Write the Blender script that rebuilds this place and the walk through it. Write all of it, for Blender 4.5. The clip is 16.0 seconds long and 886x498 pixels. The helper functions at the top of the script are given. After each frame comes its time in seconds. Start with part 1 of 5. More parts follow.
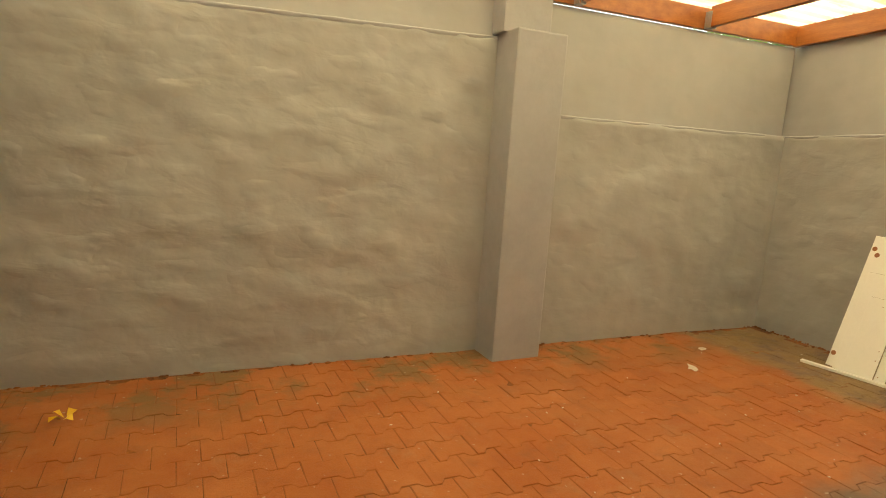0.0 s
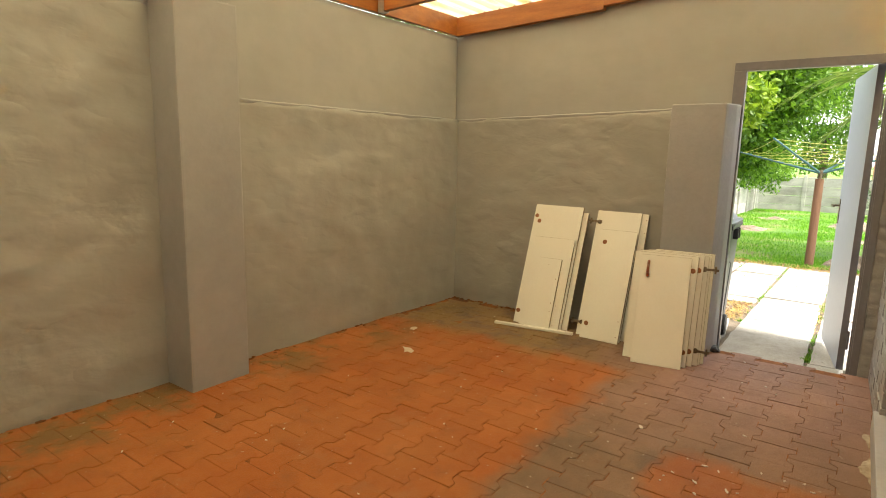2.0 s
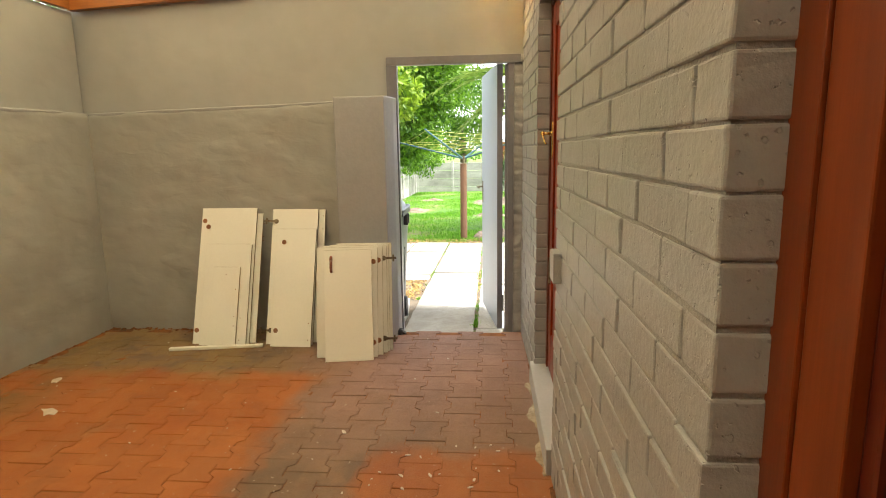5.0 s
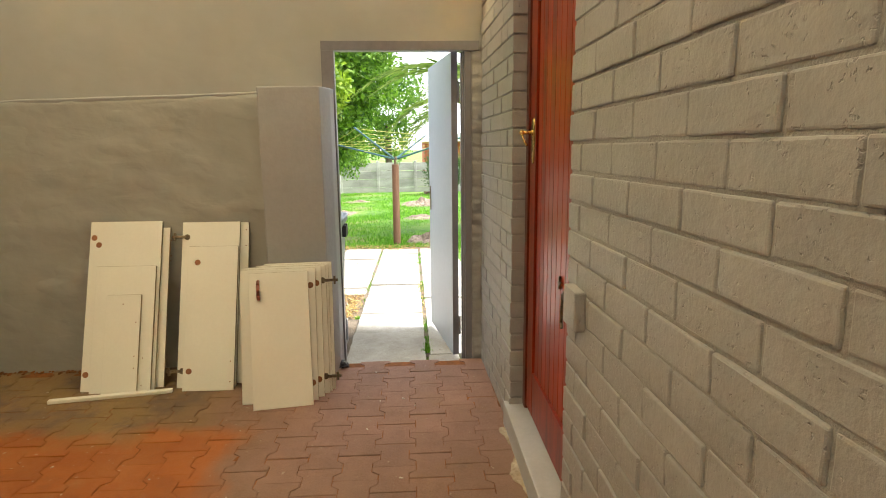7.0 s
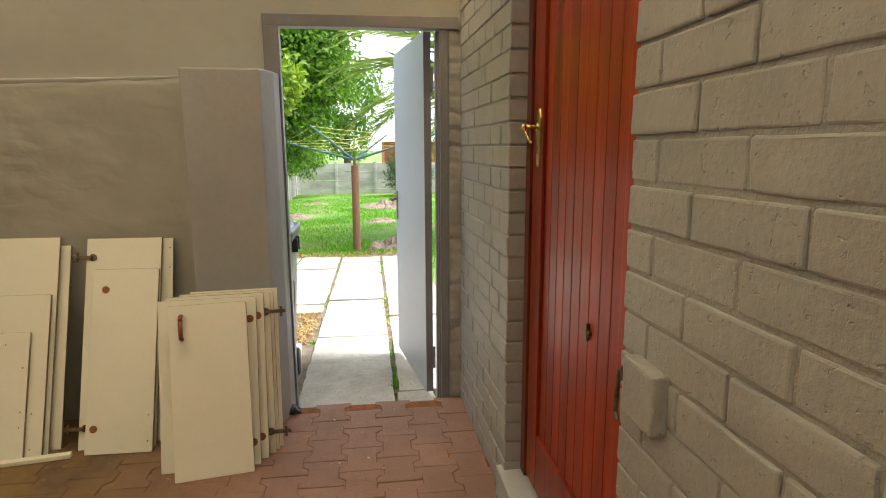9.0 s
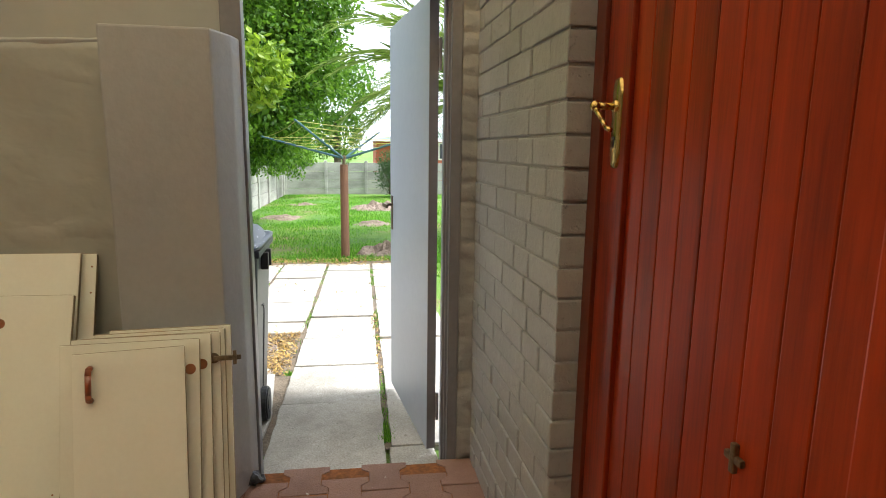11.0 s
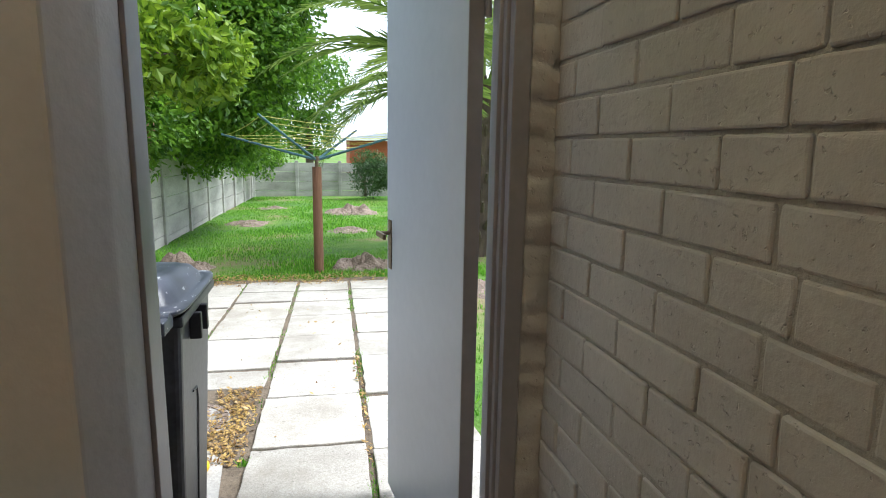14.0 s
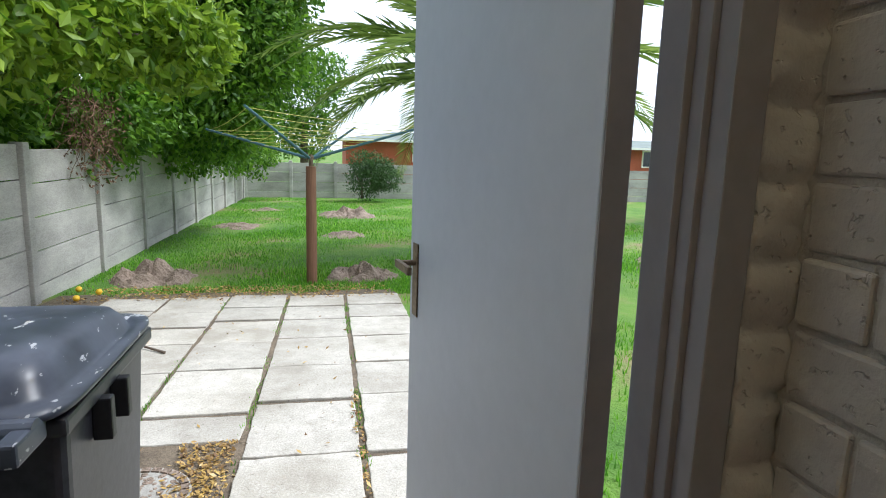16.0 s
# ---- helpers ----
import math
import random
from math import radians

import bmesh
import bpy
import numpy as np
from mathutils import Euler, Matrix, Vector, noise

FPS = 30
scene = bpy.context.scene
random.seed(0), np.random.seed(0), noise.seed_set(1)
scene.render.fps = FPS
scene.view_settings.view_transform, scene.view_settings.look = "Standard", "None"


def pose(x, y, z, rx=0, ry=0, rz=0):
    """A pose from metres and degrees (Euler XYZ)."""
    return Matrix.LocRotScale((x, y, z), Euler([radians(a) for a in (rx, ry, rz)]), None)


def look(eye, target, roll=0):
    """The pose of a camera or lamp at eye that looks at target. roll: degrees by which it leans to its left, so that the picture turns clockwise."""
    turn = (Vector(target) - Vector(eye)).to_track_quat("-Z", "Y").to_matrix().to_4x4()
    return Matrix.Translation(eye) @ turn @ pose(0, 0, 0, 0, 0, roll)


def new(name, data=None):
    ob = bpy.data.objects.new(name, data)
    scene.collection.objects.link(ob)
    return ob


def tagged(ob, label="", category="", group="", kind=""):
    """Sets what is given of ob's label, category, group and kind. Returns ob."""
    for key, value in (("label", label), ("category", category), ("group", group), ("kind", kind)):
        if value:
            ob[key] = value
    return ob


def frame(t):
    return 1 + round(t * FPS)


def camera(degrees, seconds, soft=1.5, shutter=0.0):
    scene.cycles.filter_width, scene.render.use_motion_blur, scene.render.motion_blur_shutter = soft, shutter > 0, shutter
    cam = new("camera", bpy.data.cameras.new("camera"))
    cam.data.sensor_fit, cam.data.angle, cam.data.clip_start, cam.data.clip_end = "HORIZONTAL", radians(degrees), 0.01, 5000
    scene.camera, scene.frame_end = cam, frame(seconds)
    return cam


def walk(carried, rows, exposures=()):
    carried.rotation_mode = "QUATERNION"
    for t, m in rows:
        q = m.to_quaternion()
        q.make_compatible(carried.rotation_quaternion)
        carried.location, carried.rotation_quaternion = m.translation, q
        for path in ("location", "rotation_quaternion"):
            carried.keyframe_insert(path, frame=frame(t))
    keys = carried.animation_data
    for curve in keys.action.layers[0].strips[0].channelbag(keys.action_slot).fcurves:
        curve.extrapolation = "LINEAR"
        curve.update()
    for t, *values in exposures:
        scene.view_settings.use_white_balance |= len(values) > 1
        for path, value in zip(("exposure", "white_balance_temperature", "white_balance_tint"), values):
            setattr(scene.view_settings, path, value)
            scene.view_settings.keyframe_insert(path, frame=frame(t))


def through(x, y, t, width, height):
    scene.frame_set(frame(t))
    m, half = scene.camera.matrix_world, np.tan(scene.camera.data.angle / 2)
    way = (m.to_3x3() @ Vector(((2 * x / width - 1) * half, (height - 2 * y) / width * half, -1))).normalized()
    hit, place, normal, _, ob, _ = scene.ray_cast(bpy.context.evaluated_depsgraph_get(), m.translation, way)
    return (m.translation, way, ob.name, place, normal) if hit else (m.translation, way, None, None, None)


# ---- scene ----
cam = camera(75.4, 16.0, soft=1.0)
PATH = [
    (0, (-0.068, 0.024, 1.407), (0.764, 1.81, 1.067), 3.6),
    (0.5, (0.023, 0.11, 1.395), (0.99, 1.827, 1.055), 3.2),
    (1, (0.111, 0.147, 1.403), (1.241, 1.762, 1.062), 2.9),
    (1.5, (0.165, 0.201, 1.387), (1.485, 1.665, 1.05), 2.4),
    (2, (0.168, 0.286, 1.392), (1.768, 1.44, 1.062), 1.3),
    (2.5, (0.157, 0.309, 1.405), (1.929, 1.177, 1.082), 0.3),
    (3, (0.155, 0.321, 1.409), (2.006, 1.006, 1.083), -0.3),
    (3.5, (0.164, 0.316, 1.409), (2.063, 0.851, 1.081), -0.6),
    (4, (0.197, 0.306, 1.409), (2.13, 0.694, 1.077), -0.8),
    (4.5, (0.306, 0.312, 1.398), (2.259, 0.576, 1.058), -0.9),
    (5, (0.431, 0.337, 1.399), (2.394, 0.501, 1.054), -0.9),
    (5.2, (0.479, 0.362, 1.394), (2.444, 0.496, 1.049), -0.9),
    (7.5, (1.171, 0.587, 1.413), (3.133, 0.426, 1.063), -0.6),
    (8, (1.315, 0.612, 1.405), (3.273, 0.402, 1.056), -0.6),
    (8.5, (1.487, 0.588, 1.412), (3.442, 0.352, 1.063), -0.4),
    (9, (1.655, 0.577, 1.403), (3.609, 0.334, 1.054), -0.3),
    (9.2, (1.731, 0.583, 1.401), (3.686, 0.342, 1.053), -0.4),
    (11.3, (2.449, 0.568, 1.371), (4.4, 0.287, 1.028), 0.8),
    (11.5, (2.513, 0.59, 1.372), (4.463, 0.302, 1.031), 0.6),
    (12, (2.687, 0.628, 1.382), (4.634, 0.323, 1.04), 0.7),
    (12.5, (2.869, 0.629, 1.375), (4.812, 0.301, 1.036), 0.9),
    (13, (3.053, 0.604, 1.383), (4.992, 0.258, 1.039), 0.8),
    (13.5, (3.22, 0.59, 1.371), (5.158, 0.235, 1.025), 0.8),
    (14, (3.405, 0.61, 1.382), (5.341, 0.241, 1.037), 0.9),
    (14.5, (3.581, 0.6, 1.369), (5.514, 0.219, 1.024), 1.0),
    (15, (3.787, 0.567, 1.371), (5.72, 0.184, 1.026), 1.2),
    (15.5, (3.951, 0.56, 1.359), (5.884, 0.181, 1.014), 1.3),
    (16, (4.156, 0.619, 1.344), (6.089, 0.231, 1.008), 1.7),
]
EXPOSURES = [(0, 1.62, 7050, 10), (1, 1.55, 7050, 10), (2.2, 1.30, 7100, 10), (3.2, 1.29, 7000, 10), (5, 1.42, 6750, 10), (9, 0.92, 6500, 10), (12, 0.66, 6120, 10), (14, 0.28, 5950, 10), (16, -0.05, 5950, 10)]
walk(cam, [(t, look(eye, target, roll)) for t, eye, target, roll in PATH], EXPOSURES)

# ---- world and sun ----
world = bpy.data.worlds.new("overcast_sky")
scene.world = world
world.use_nodes = True
wn, wl = world.node_tree.nodes, world.node_tree.links
sky = wn.new("ShaderNodeTexSky")
sky.sky_type = "NISHITA"
sky.sun_disc = False
sky.sun_elevation, sky.sun_rotation = radians(56), radians(184)
sky.dust_density, sky.air_density, sky.ozone_density = 3.0, 1.0, 1.0
cloud = wn.new("ShaderNodeMix")
cloud.data_type = "RGBA"
cloud.inputs[0].default_value = 0.85
cloud.inputs[7].default_value = (10.6, 11.0, 11.9, 1)
wl.new(sky.outputs[0], cloud.inputs[6])
wl.new(cloud.outputs[2], wn["Background"].inputs[0])
wn["Background"].inputs[1].default_value = 0.15
sun = new("sun", bpy.data.lights.new("sun", "SUN"))
sun.data.energy, sun.data.angle, sun.data.color = 5.0, radians(20), (1.0, 0.98, 0.95)
sun.matrix_world = look((0, 0, 20), (0.04, 0.55, 19.15))


# ---- materials ----
def nodes_of(name):
    m = bpy.data.materials.new(name)
    m.use_nodes = True
    return m, m.node_tree.nodes, m.node_tree.links, m.node_tree.nodes["Principled BSDF"]


def noise_node(n, l, vec, scale, detail=4.0, rough=0.6):
    t = n.new("ShaderNodeTexNoise")
    t.inputs["Scale"].default_value, t.inputs["Detail"].default_value, t.inputs["Roughness"].default_value = scale, detail, rough
    l.new(vec, t.inputs["Vector"])
    return t.outputs["Fac"]


def ramp(n, l, fac, stops):
    r = n.new("ShaderNodeValToRGB")
    while len(r.color_ramp.elements) < len(stops):
        r.color_ramp.elements.new(0.5)
    for e, (p, c) in zip(r.color_ramp.elements, stops):
        e.position, e.color = p, (*c, 1)
    l.new(fac, r.inputs[0])
    return r.outputs[0]


def mix(n, l, fac, a, b, mode="MIX"):
    m = n.new("ShaderNodeMix")
    m.data_type, m.blend_type = "RGBA", mode
    for sock, v in ((m.inputs[0], fac), (m.inputs[6], a), (m.inputs[7], b)):
        if isinstance(v, (int, float)):
            sock.default_value = v
        elif isinstance(v, tuple):
            sock.default_value = (*v, 1)
        else:
            l.new(v, sock)
    return m.outputs[2]


def maths(n, l, op, a, b=0.0, clamp=False):
    m = n.new("ShaderNodeMath")
    m.operation, m.use_clamp = op, clamp
    for sock, v in ((m.inputs[0], a), (m.inputs[1], b)):
        if isinstance(v, (int, float)):
            sock.default_value = v
        else:
            l.new(v, sock)
    return m.outputs[0]


def bump(n, l, bsdf, height, strength, distance):
    b = n.new("ShaderNodeBump")
    b.inputs["Strength"].default_value, b.inputs["Distance"].default_value = strength, distance
    l.new(height, b.inputs["Height"])
    l.new(b.outputs[0], bsdf.inputs["Normal"])


def surface(name, dark, light, rough=0.7, big=1.5, fine=40.0, bump_d=0.002, bump_s=0.6, metal=0.0, spread=0.0, coat=0.0, stretch=None, world_space=True):
    """A worn surface: colour between dark and light by large stains and fine grain, with relief."""
    m, n, l, b = nodes_of(name)
    if world_space:
        vec = n.new("ShaderNodeNewGeometry").outputs["Position"]
    else:
        vec = n.new("ShaderNodeTexCoord").outputs["Object"]
    if stretch:
        mp = n.new("ShaderNodeMapping")
        mp.inputs["Scale"].default_value = stretch
        l.new(vec, mp.inputs["Vector"])
        vec = mp.outputs[0]
    f1, f2 = noise_node(n, l, vec, big, 5), noise_node(n, l, vec, fine, 3)
    f = maths(n, l, "ADD", maths(n, l, "MULTIPLY", f1, 0.65), maths(n, l, "MULTIPLY", f2, 0.35))
    c = ramp(n, l, f, [(0.34, dark), (0.66, light)])
    if spread:
        info = n.new("ShaderNodeObjectInfo").outputs["Random"]
        k = maths(n, l, "ADD", 1 - spread, maths(n, l, "MULTIPLY", info, 2 * spread))
        hsv = n.new("ShaderNodeHueSaturation")
        l.new(k, hsv.inputs["Value"])
        l.new(c, hsv.inputs["Color"])
        c = hsv.outputs[0]
    l.new(c, b.inputs["Base Color"])
    b.inputs["Metallic"].default_value = metal
    l.new(maths(n, l, "ADD", rough - 0.08, maths(n, l, "MULTIPLY", f1, 0.16)), b.inputs["Roughness"])
    if coat:
        b.inputs["Coat Weight"].default_value, b.inputs["Coat Roughness"].default_value = coat, 0.12
    bump(n, l, b, f2, bump_s, bump_d)
    return m


def pitted_brick(name, dark, light, rough):
    """Painted brick: smooth paint broken by small sharp pits and drips."""
    m, n, l, b = nodes_of(name)
    vec = n.new("ShaderNodeNewGeometry").outputs["Position"]
    info = n.new("ShaderNodeObjectInfo").outputs["Random"]
    big, mid, fine = noise_node(n, l, vec, 5.0, 4), noise_node(n, l, vec, 38.0, 3, 0.55), noise_node(n, l, vec, 130.0, 2)
    spots = noise_node(n, l, vec, 75.0, 2, 0.5)
    pits = ramp(n, l, spots, [(0.655, (0, 0, 0)), (0.70, (1, 1, 1))])
    c = ramp(n, l, maths(n, l, "ADD", maths(n, l, "MULTIPLY", big, 0.7), maths(n, l, "MULTIPLY", mid, 0.3)), [(0.34, dark), (0.66, light)])
    hsv = n.new("ShaderNodeHueSaturation")
    l.new(maths(n, l, "ADD", 0.96, maths(n, l, "MULTIPLY", info, 0.08)), hsv.inputs["Value"])
    l.new(c, hsv.inputs["Color"])
    l.new(hsv.outputs[0], b.inputs["Base Color"])
    l.new(maths(n, l, "ADD", rough - 0.1, maths(n, l, "MULTIPLY", big, 0.2)), b.inputs["Roughness"])
    crust = noise_node(n, l, vec, 70.0, 4, 0.65)
    rub = noise_node(n, l, vec, 3.0, 2)
    h = maths(n, l, "ADD", maths(n, l, "MULTIPLY", mid, 0.40), maths(n, l, "MULTIPLY", fine, 0.16))
    h = maths(n, l, "ADD", h, maths(n, l, "MULTIPLY", maths(n, l, "MULTIPLY", crust, rub), 0.75))
    h = maths(n, l, "SUBTRACT", h, maths(n, l, "MULTIPLY", pits, 0.5))
    bump(n, l, b, h, 0.85, 0.0065)
    return m


def plaster_material(name, dark, light, relief=0.011):
    m, n, l, b = nodes_of(name)
    vec = n.new("ShaderNodeNewGeometry").outputs["Position"]
    big, mid, fine = noise_node(n, l, vec, 1.1, 4), noise_node(n, l, vec, 6.0, 3, 0.5), noise_node(n, l, vec, 60.0, 2)
    f = maths(n, l, "ADD", maths(n, l, "MULTIPLY", big, 0.6), maths(n, l, "MULTIPLY", mid, 0.4))
    l.new(ramp(n, l, f, [(0.35, dark), (0.65, light)]), b.inputs["Base Color"])
    l.new(maths(n, l, "ADD", 0.42, maths(n, l, "MULTIPLY", mid, 0.25)), b.inputs["Roughness"])
    mp = n.new("ShaderNodeMapping")
    mp.inputs["Scale"].default_value = (1, 1, 1.9)
    l.new(vec, mp.inputs["Vector"])
    ridge = noise_node(n, l, mp.outputs[0], 11.0, 2, 0.5)
    warp = n.new("ShaderNodeTexNoise")
    warp.inputs["Scale"].default_value, warp.inputs["Detail"].default_value, warp.inputs["Distortion"].default_value = 4.5, 3.0, 0.4
    l.new(mp.outputs[0], warp.inputs["Vector"])
    h = maths(n, l, "ADD", maths(n, l, "MULTIPLY", mid, 0.26), maths(n, l, "MULTIPLY", fine, 0.02))
    crumple = maths(n, l, "MAXIMUM", maths(n, l, "SUBTRACT", noise_node(n, l, mp.outputs[0], 4.2, 1.5, 0.4), 0.52), 0.0)
    h = maths(n, l, "ADD", h, maths(n, l, "MULTIPLY", crumple, 1.5))
    h = maths(n, l, "ADD", h, maths(n, l, "ADD", maths(n, l, "MULTIPLY", ridge, 0.07), maths(n, l, "MULTIPLY", warp.outputs["Fac"], 0.45)))
    bump(n, l, b, h, 0.8, relief)
    return m


PLASTER = plaster_material("grey_painted_plaster", (0.355, 0.353, 0.325), (0.415, 0.413, 0.385), 0.016)
PLASTER_SOFT = plaster_material("grey_painted_even_plaster", (0.375, 0.375, 0.355), (0.43, 0.43, 0.41), 0.004)
PLASTER_PLAIN = surface("grey_painted_smooth_plaster", (0.345, 0.345, 0.345), (0.405, 0.405, 0.405), 0.45, 2.0, 14, 0.003)
# the blue in this grey stands for skylight reaching the pier through the gate
PIER_SKY_TINT = surface("grey_gloss_plaster_tinted_by_skylight", (0.36, 0.362, 0.38), (0.42, 0.422, 0.44), 0.36, 2.0, 30, 0.003)
BRICK = pitted_brick("grey_painted_brick", (0.325, 0.32, 0.32), (0.395, 0.39, 0.39), 0.45)
MORTAR = surface("grey_painted_mortar", (0.31, 0.305, 0.295), (0.37, 0.365, 0.355), 0.6, 6.0, 110, 0.006, 0.8)
STEEL_GREY = surface("grey_gloss_painted_steel", (0.18, 0.175, 0.20), (0.23, 0.225, 0.255), 0.38, 3.0, 30, 0.0008)
GATE_PAINT = surface("pale_blue_grey_painted_board", (0.43, 0.475, 0.56), (0.49, 0.535, 0.62), 0.42, 1.2, 25, 0.0008)
BOARD = surface("cream_white_melamine", (0.84, 0.825, 0.755), (0.89, 0.875, 0.805), 0.35, 2.5, 60, 0.0003)
# brownish edge, darkened to draw the thin gap shade between leaning boards
BOARD_EDGE = surface("brown_board_edge_with_gap_shade", (0.22, 0.17, 0.10), (0.38, 0.31, 0.20), 0.5, 6, 60, 0.0005)
HOLE = surface("raw_chipboard_brown", (0.24, 0.09, 0.04), (0.38, 0.17, 0.075), 0.8, 20, 90, 0.001)
HANDLE_WOOD = surface("red_brown_varnished_wood", (0.22, 0.05, 0.015), (0.34, 0.09, 0.03), 0.3, 8, 60, 0.0005, coat=0.5)
RUSTY = surface("rusty_hinge_steel", (0.10, 0.07, 0.045), (0.28, 0.22, 0.15), 0.45, 30, 120, 0.0006, metal=0.8)
BRASS = surface("polished_brass", (0.60, 0.42, 0.14), (0.75, 0.56, 0.22), 0.2, 20, 90, 0.0006, metal=1.0)
GALV = surface("galvanised_steel", (0.35, 0.34, 0.32), (0.5, 0.49, 0.46), 0.45, 14, 60, 0.0005, metal=0.8)
BLACK = surface("black_plastic", (0.012, 0.012, 0.014), (0.03, 0.03, 0.034), 0.45, 5, 60, 0.0006)
def slab_material():
    """Weathered concrete: pale face with brown-grey stains, dark grit and fine relief."""
    m, n, l, b = nodes_of("stained_concrete_slab")
    vec = n.new("ShaderNodeNewGeometry").outputs["Position"]
    info = n.new("ShaderNodeObjectInfo").outputs["Random"]
    big, mid, fine = noise_node(n, l, vec, 1.6, 6, 0.7), noise_node(n, l, vec, 9.0, 5, 0.7), noise_node(n, l, vec, 90.0, 3, 0.7)
    c = ramp(n, l, maths(n, l, "ADD", maths(n, l, "MULTIPLY", mid, 0.5), maths(n, l, "MULTIPLY", fine, 0.5)), [(0.36, (0.34, 0.315, 0.27)), (0.6, (0.55, 0.52, 0.46))])
    stain = ramp(n, l, maths(n, l, "ADD", maths(n, l, "MULTIPLY", big, 0.75), maths(n, l, "MULTIPLY", mid, 0.25)), [(0.46, (0, 0, 0)), (0.62, (1, 1, 1))])
    c = mix(n, l, maths(n, l, "MULTIPLY", stain, 0.65), c, (0.23, 0.205, 0.16))
    grit = ramp(n, l, noise_node(n, l, vec, 34.0, 3, 0.6), [(0.66, (0, 0, 0)), (0.72, (1, 1, 1))])
    c = mix(n, l, maths(n, l, "MULTIPLY", grit, 0.55), c, (0.12, 0.10, 0.075))
    hsv = n.new("ShaderNodeHueSaturation")
    l.new(maths(n, l, "ADD", 0.86, maths(n, l, "MULTIPLY", info, 0.24)), hsv.inputs["Value"])
    l.new(c, hsv.inputs["Color"])
    l.new(hsv.outputs[0], b.inputs["Base Color"])
    b.inputs["Roughness"].default_value = 0.9
    bump(n, l, b, maths(n, l, "ADD", maths(n, l, "MULTIPLY", mid, 0.6), maths(n, l, "MULTIPLY", fine, 0.4)), 0.9, 0.010)
    return m


STAINED_SLAB = slab_material()
CONCRETE = surface("weathered_concrete_slab", (0.27, 0.255, 0.225), (0.52, 0.50, 0.455), 0.85, 2.6, 55, 0.006, 1.0, spread=0.09)
FENCE = surface("weathered_concrete_fence", (0.24, 0.234, 0.214), (0.50, 0.485, 0.445), 0.85, 1.1, 35, 0.003, 0.8, spread=0.06, stretch=(1, 1, 2.5))
SILL = surface("grey_painted_concrete_sill", (0.42, 0.42, 0.44), (0.50, 0.50, 0.52), 0.5, 4, 50, 0.002)
POST_WOOD = surface("weathered_brown_pole", (0.13, 0.06, 0.035), (0.28, 0.14, 0.08), 0.75, 3, 40, 0.004, 0.8, stretch=(1, 1, 0.12))
ROOF_WOOD = surface("orange_stained_timber", (0.26, 0.075, 0.012), (0.46, 0.16, 0.03), 0.45, 4, 60, 0.001, coat=0.25, stretch=(2.5, 0.5, 5))
SOIL = surface("dark_damp_soil", (0.07, 0.053, 0.036), (0.21, 0.165, 0.115), 0.95, 7, 60, 0.01, 1.0)
SAND = surface("dug_sand", (0.13, 0.095, 0.07), (0.33, 0.255, 0.20), 0.95, 5, 40, 0.02, 1.0)
BARK = surface("grey_brown_bark", (0.05, 0.035, 0.025), (0.16, 0.12, 0.09), 0.9, 6, 30, 0.01, 1.0, stretch=(1, 1, 0.3))
DRY = surface("dry_brown_leaf", (0.07, 0.035, 0.02), (0.20, 0.11, 0.06), 0.8, 9, 60, 0.001)
LEMON = surface("yellow_lemon_skin", (0.75, 0.42, 0.01), (0.85, 0.55, 0.03), 0.4, 20, 200, 0.001)
BLUE_STEEL = surface("blue_green_painted_steel", (0.03, 0.12, 0.14), (0.12, 0.22, 0.25), 0.5, 20, 80, 0.0006, metal=0.2)
LINE = surface("yellow_washing_line", (0.60, 0.55, 0.08), (0.75, 0.72, 0.25), 0.6, 9, 60, 0.0003)
HOUSE_RED = surface("red_brick_far_wall", (0.30, 0.07, 0.03), (0.45, 0.12, 0.06), 0.8, 1.0, 12, 0.004)
HOUSE_ROOF = surface("grey_green_roof_sheet", (0.12, 0.155, 0.135), (0.20, 0.24, 0.215), 0.6, 1.0, 12, 0.004)
HOUSE_WIN = surface("dark_window_pane", (0.02, 0.025, 0.03), (0.05, 0.055, 0.06), 0.1, 1.0, 12, 0.0)
ROOM = surface("plain_brown_room_paint", (0.20, 0.15, 0.10), (0.26, 0.20, 0.14), 0.7, 1.0, 30, 0.001)


def wood_material(name, dark, light, coat):
    """Varnished red hardwood with long vertical grain."""
    m, n, l, b = nodes_of(name)
    vec = n.new("ShaderNodeNewGeometry").outputs["Position"]
    info = n.new("ShaderNodeObjectInfo").outputs["Random"]
    mp = n.new("ShaderNodeMapping")
    mp.inputs["Scale"].default_value = (1, 1, 0.06)
    l.new(vec, mp.inputs["Vector"])
    off = n.new("ShaderNodeCombineXYZ")
    l.new(maths(n, l, "MULTIPLY", info, 40.0), off.inputs[2])
    l.new(off.outputs[0], mp.inputs["Location"])
    g1, g2 = noise_node(n, l, mp.outputs[0], 14.0, 5), noise_node(n, l, mp.outputs[0], 120.0, 3)
    f = maths(n, l, "ADD", maths(n, l, "MULTIPLY", g1, 0.7), maths(n, l, "MULTIPLY", g2, 0.3))
    f = maths(n, l, "ADD", f, maths(n, l, "MULTIPLY", maths(n, l, "SUBTRACT", info, 0.5), 0.18))
    l.new(ramp(n, l, f, [(0.3, dark), (0.7, light)]), b.inputs["Base Color"])
    b.inputs["Roughness"].default_value = 0.38
    b.inputs["Specular IOR Level"].default_value = 0.3
    b.inputs["Coat Weight"].default_value, b.inputs["Coat Roughness"].default_value = coat, 0.1
    bump(n, l, b, g2, 0.25, 0.0006)
    return m


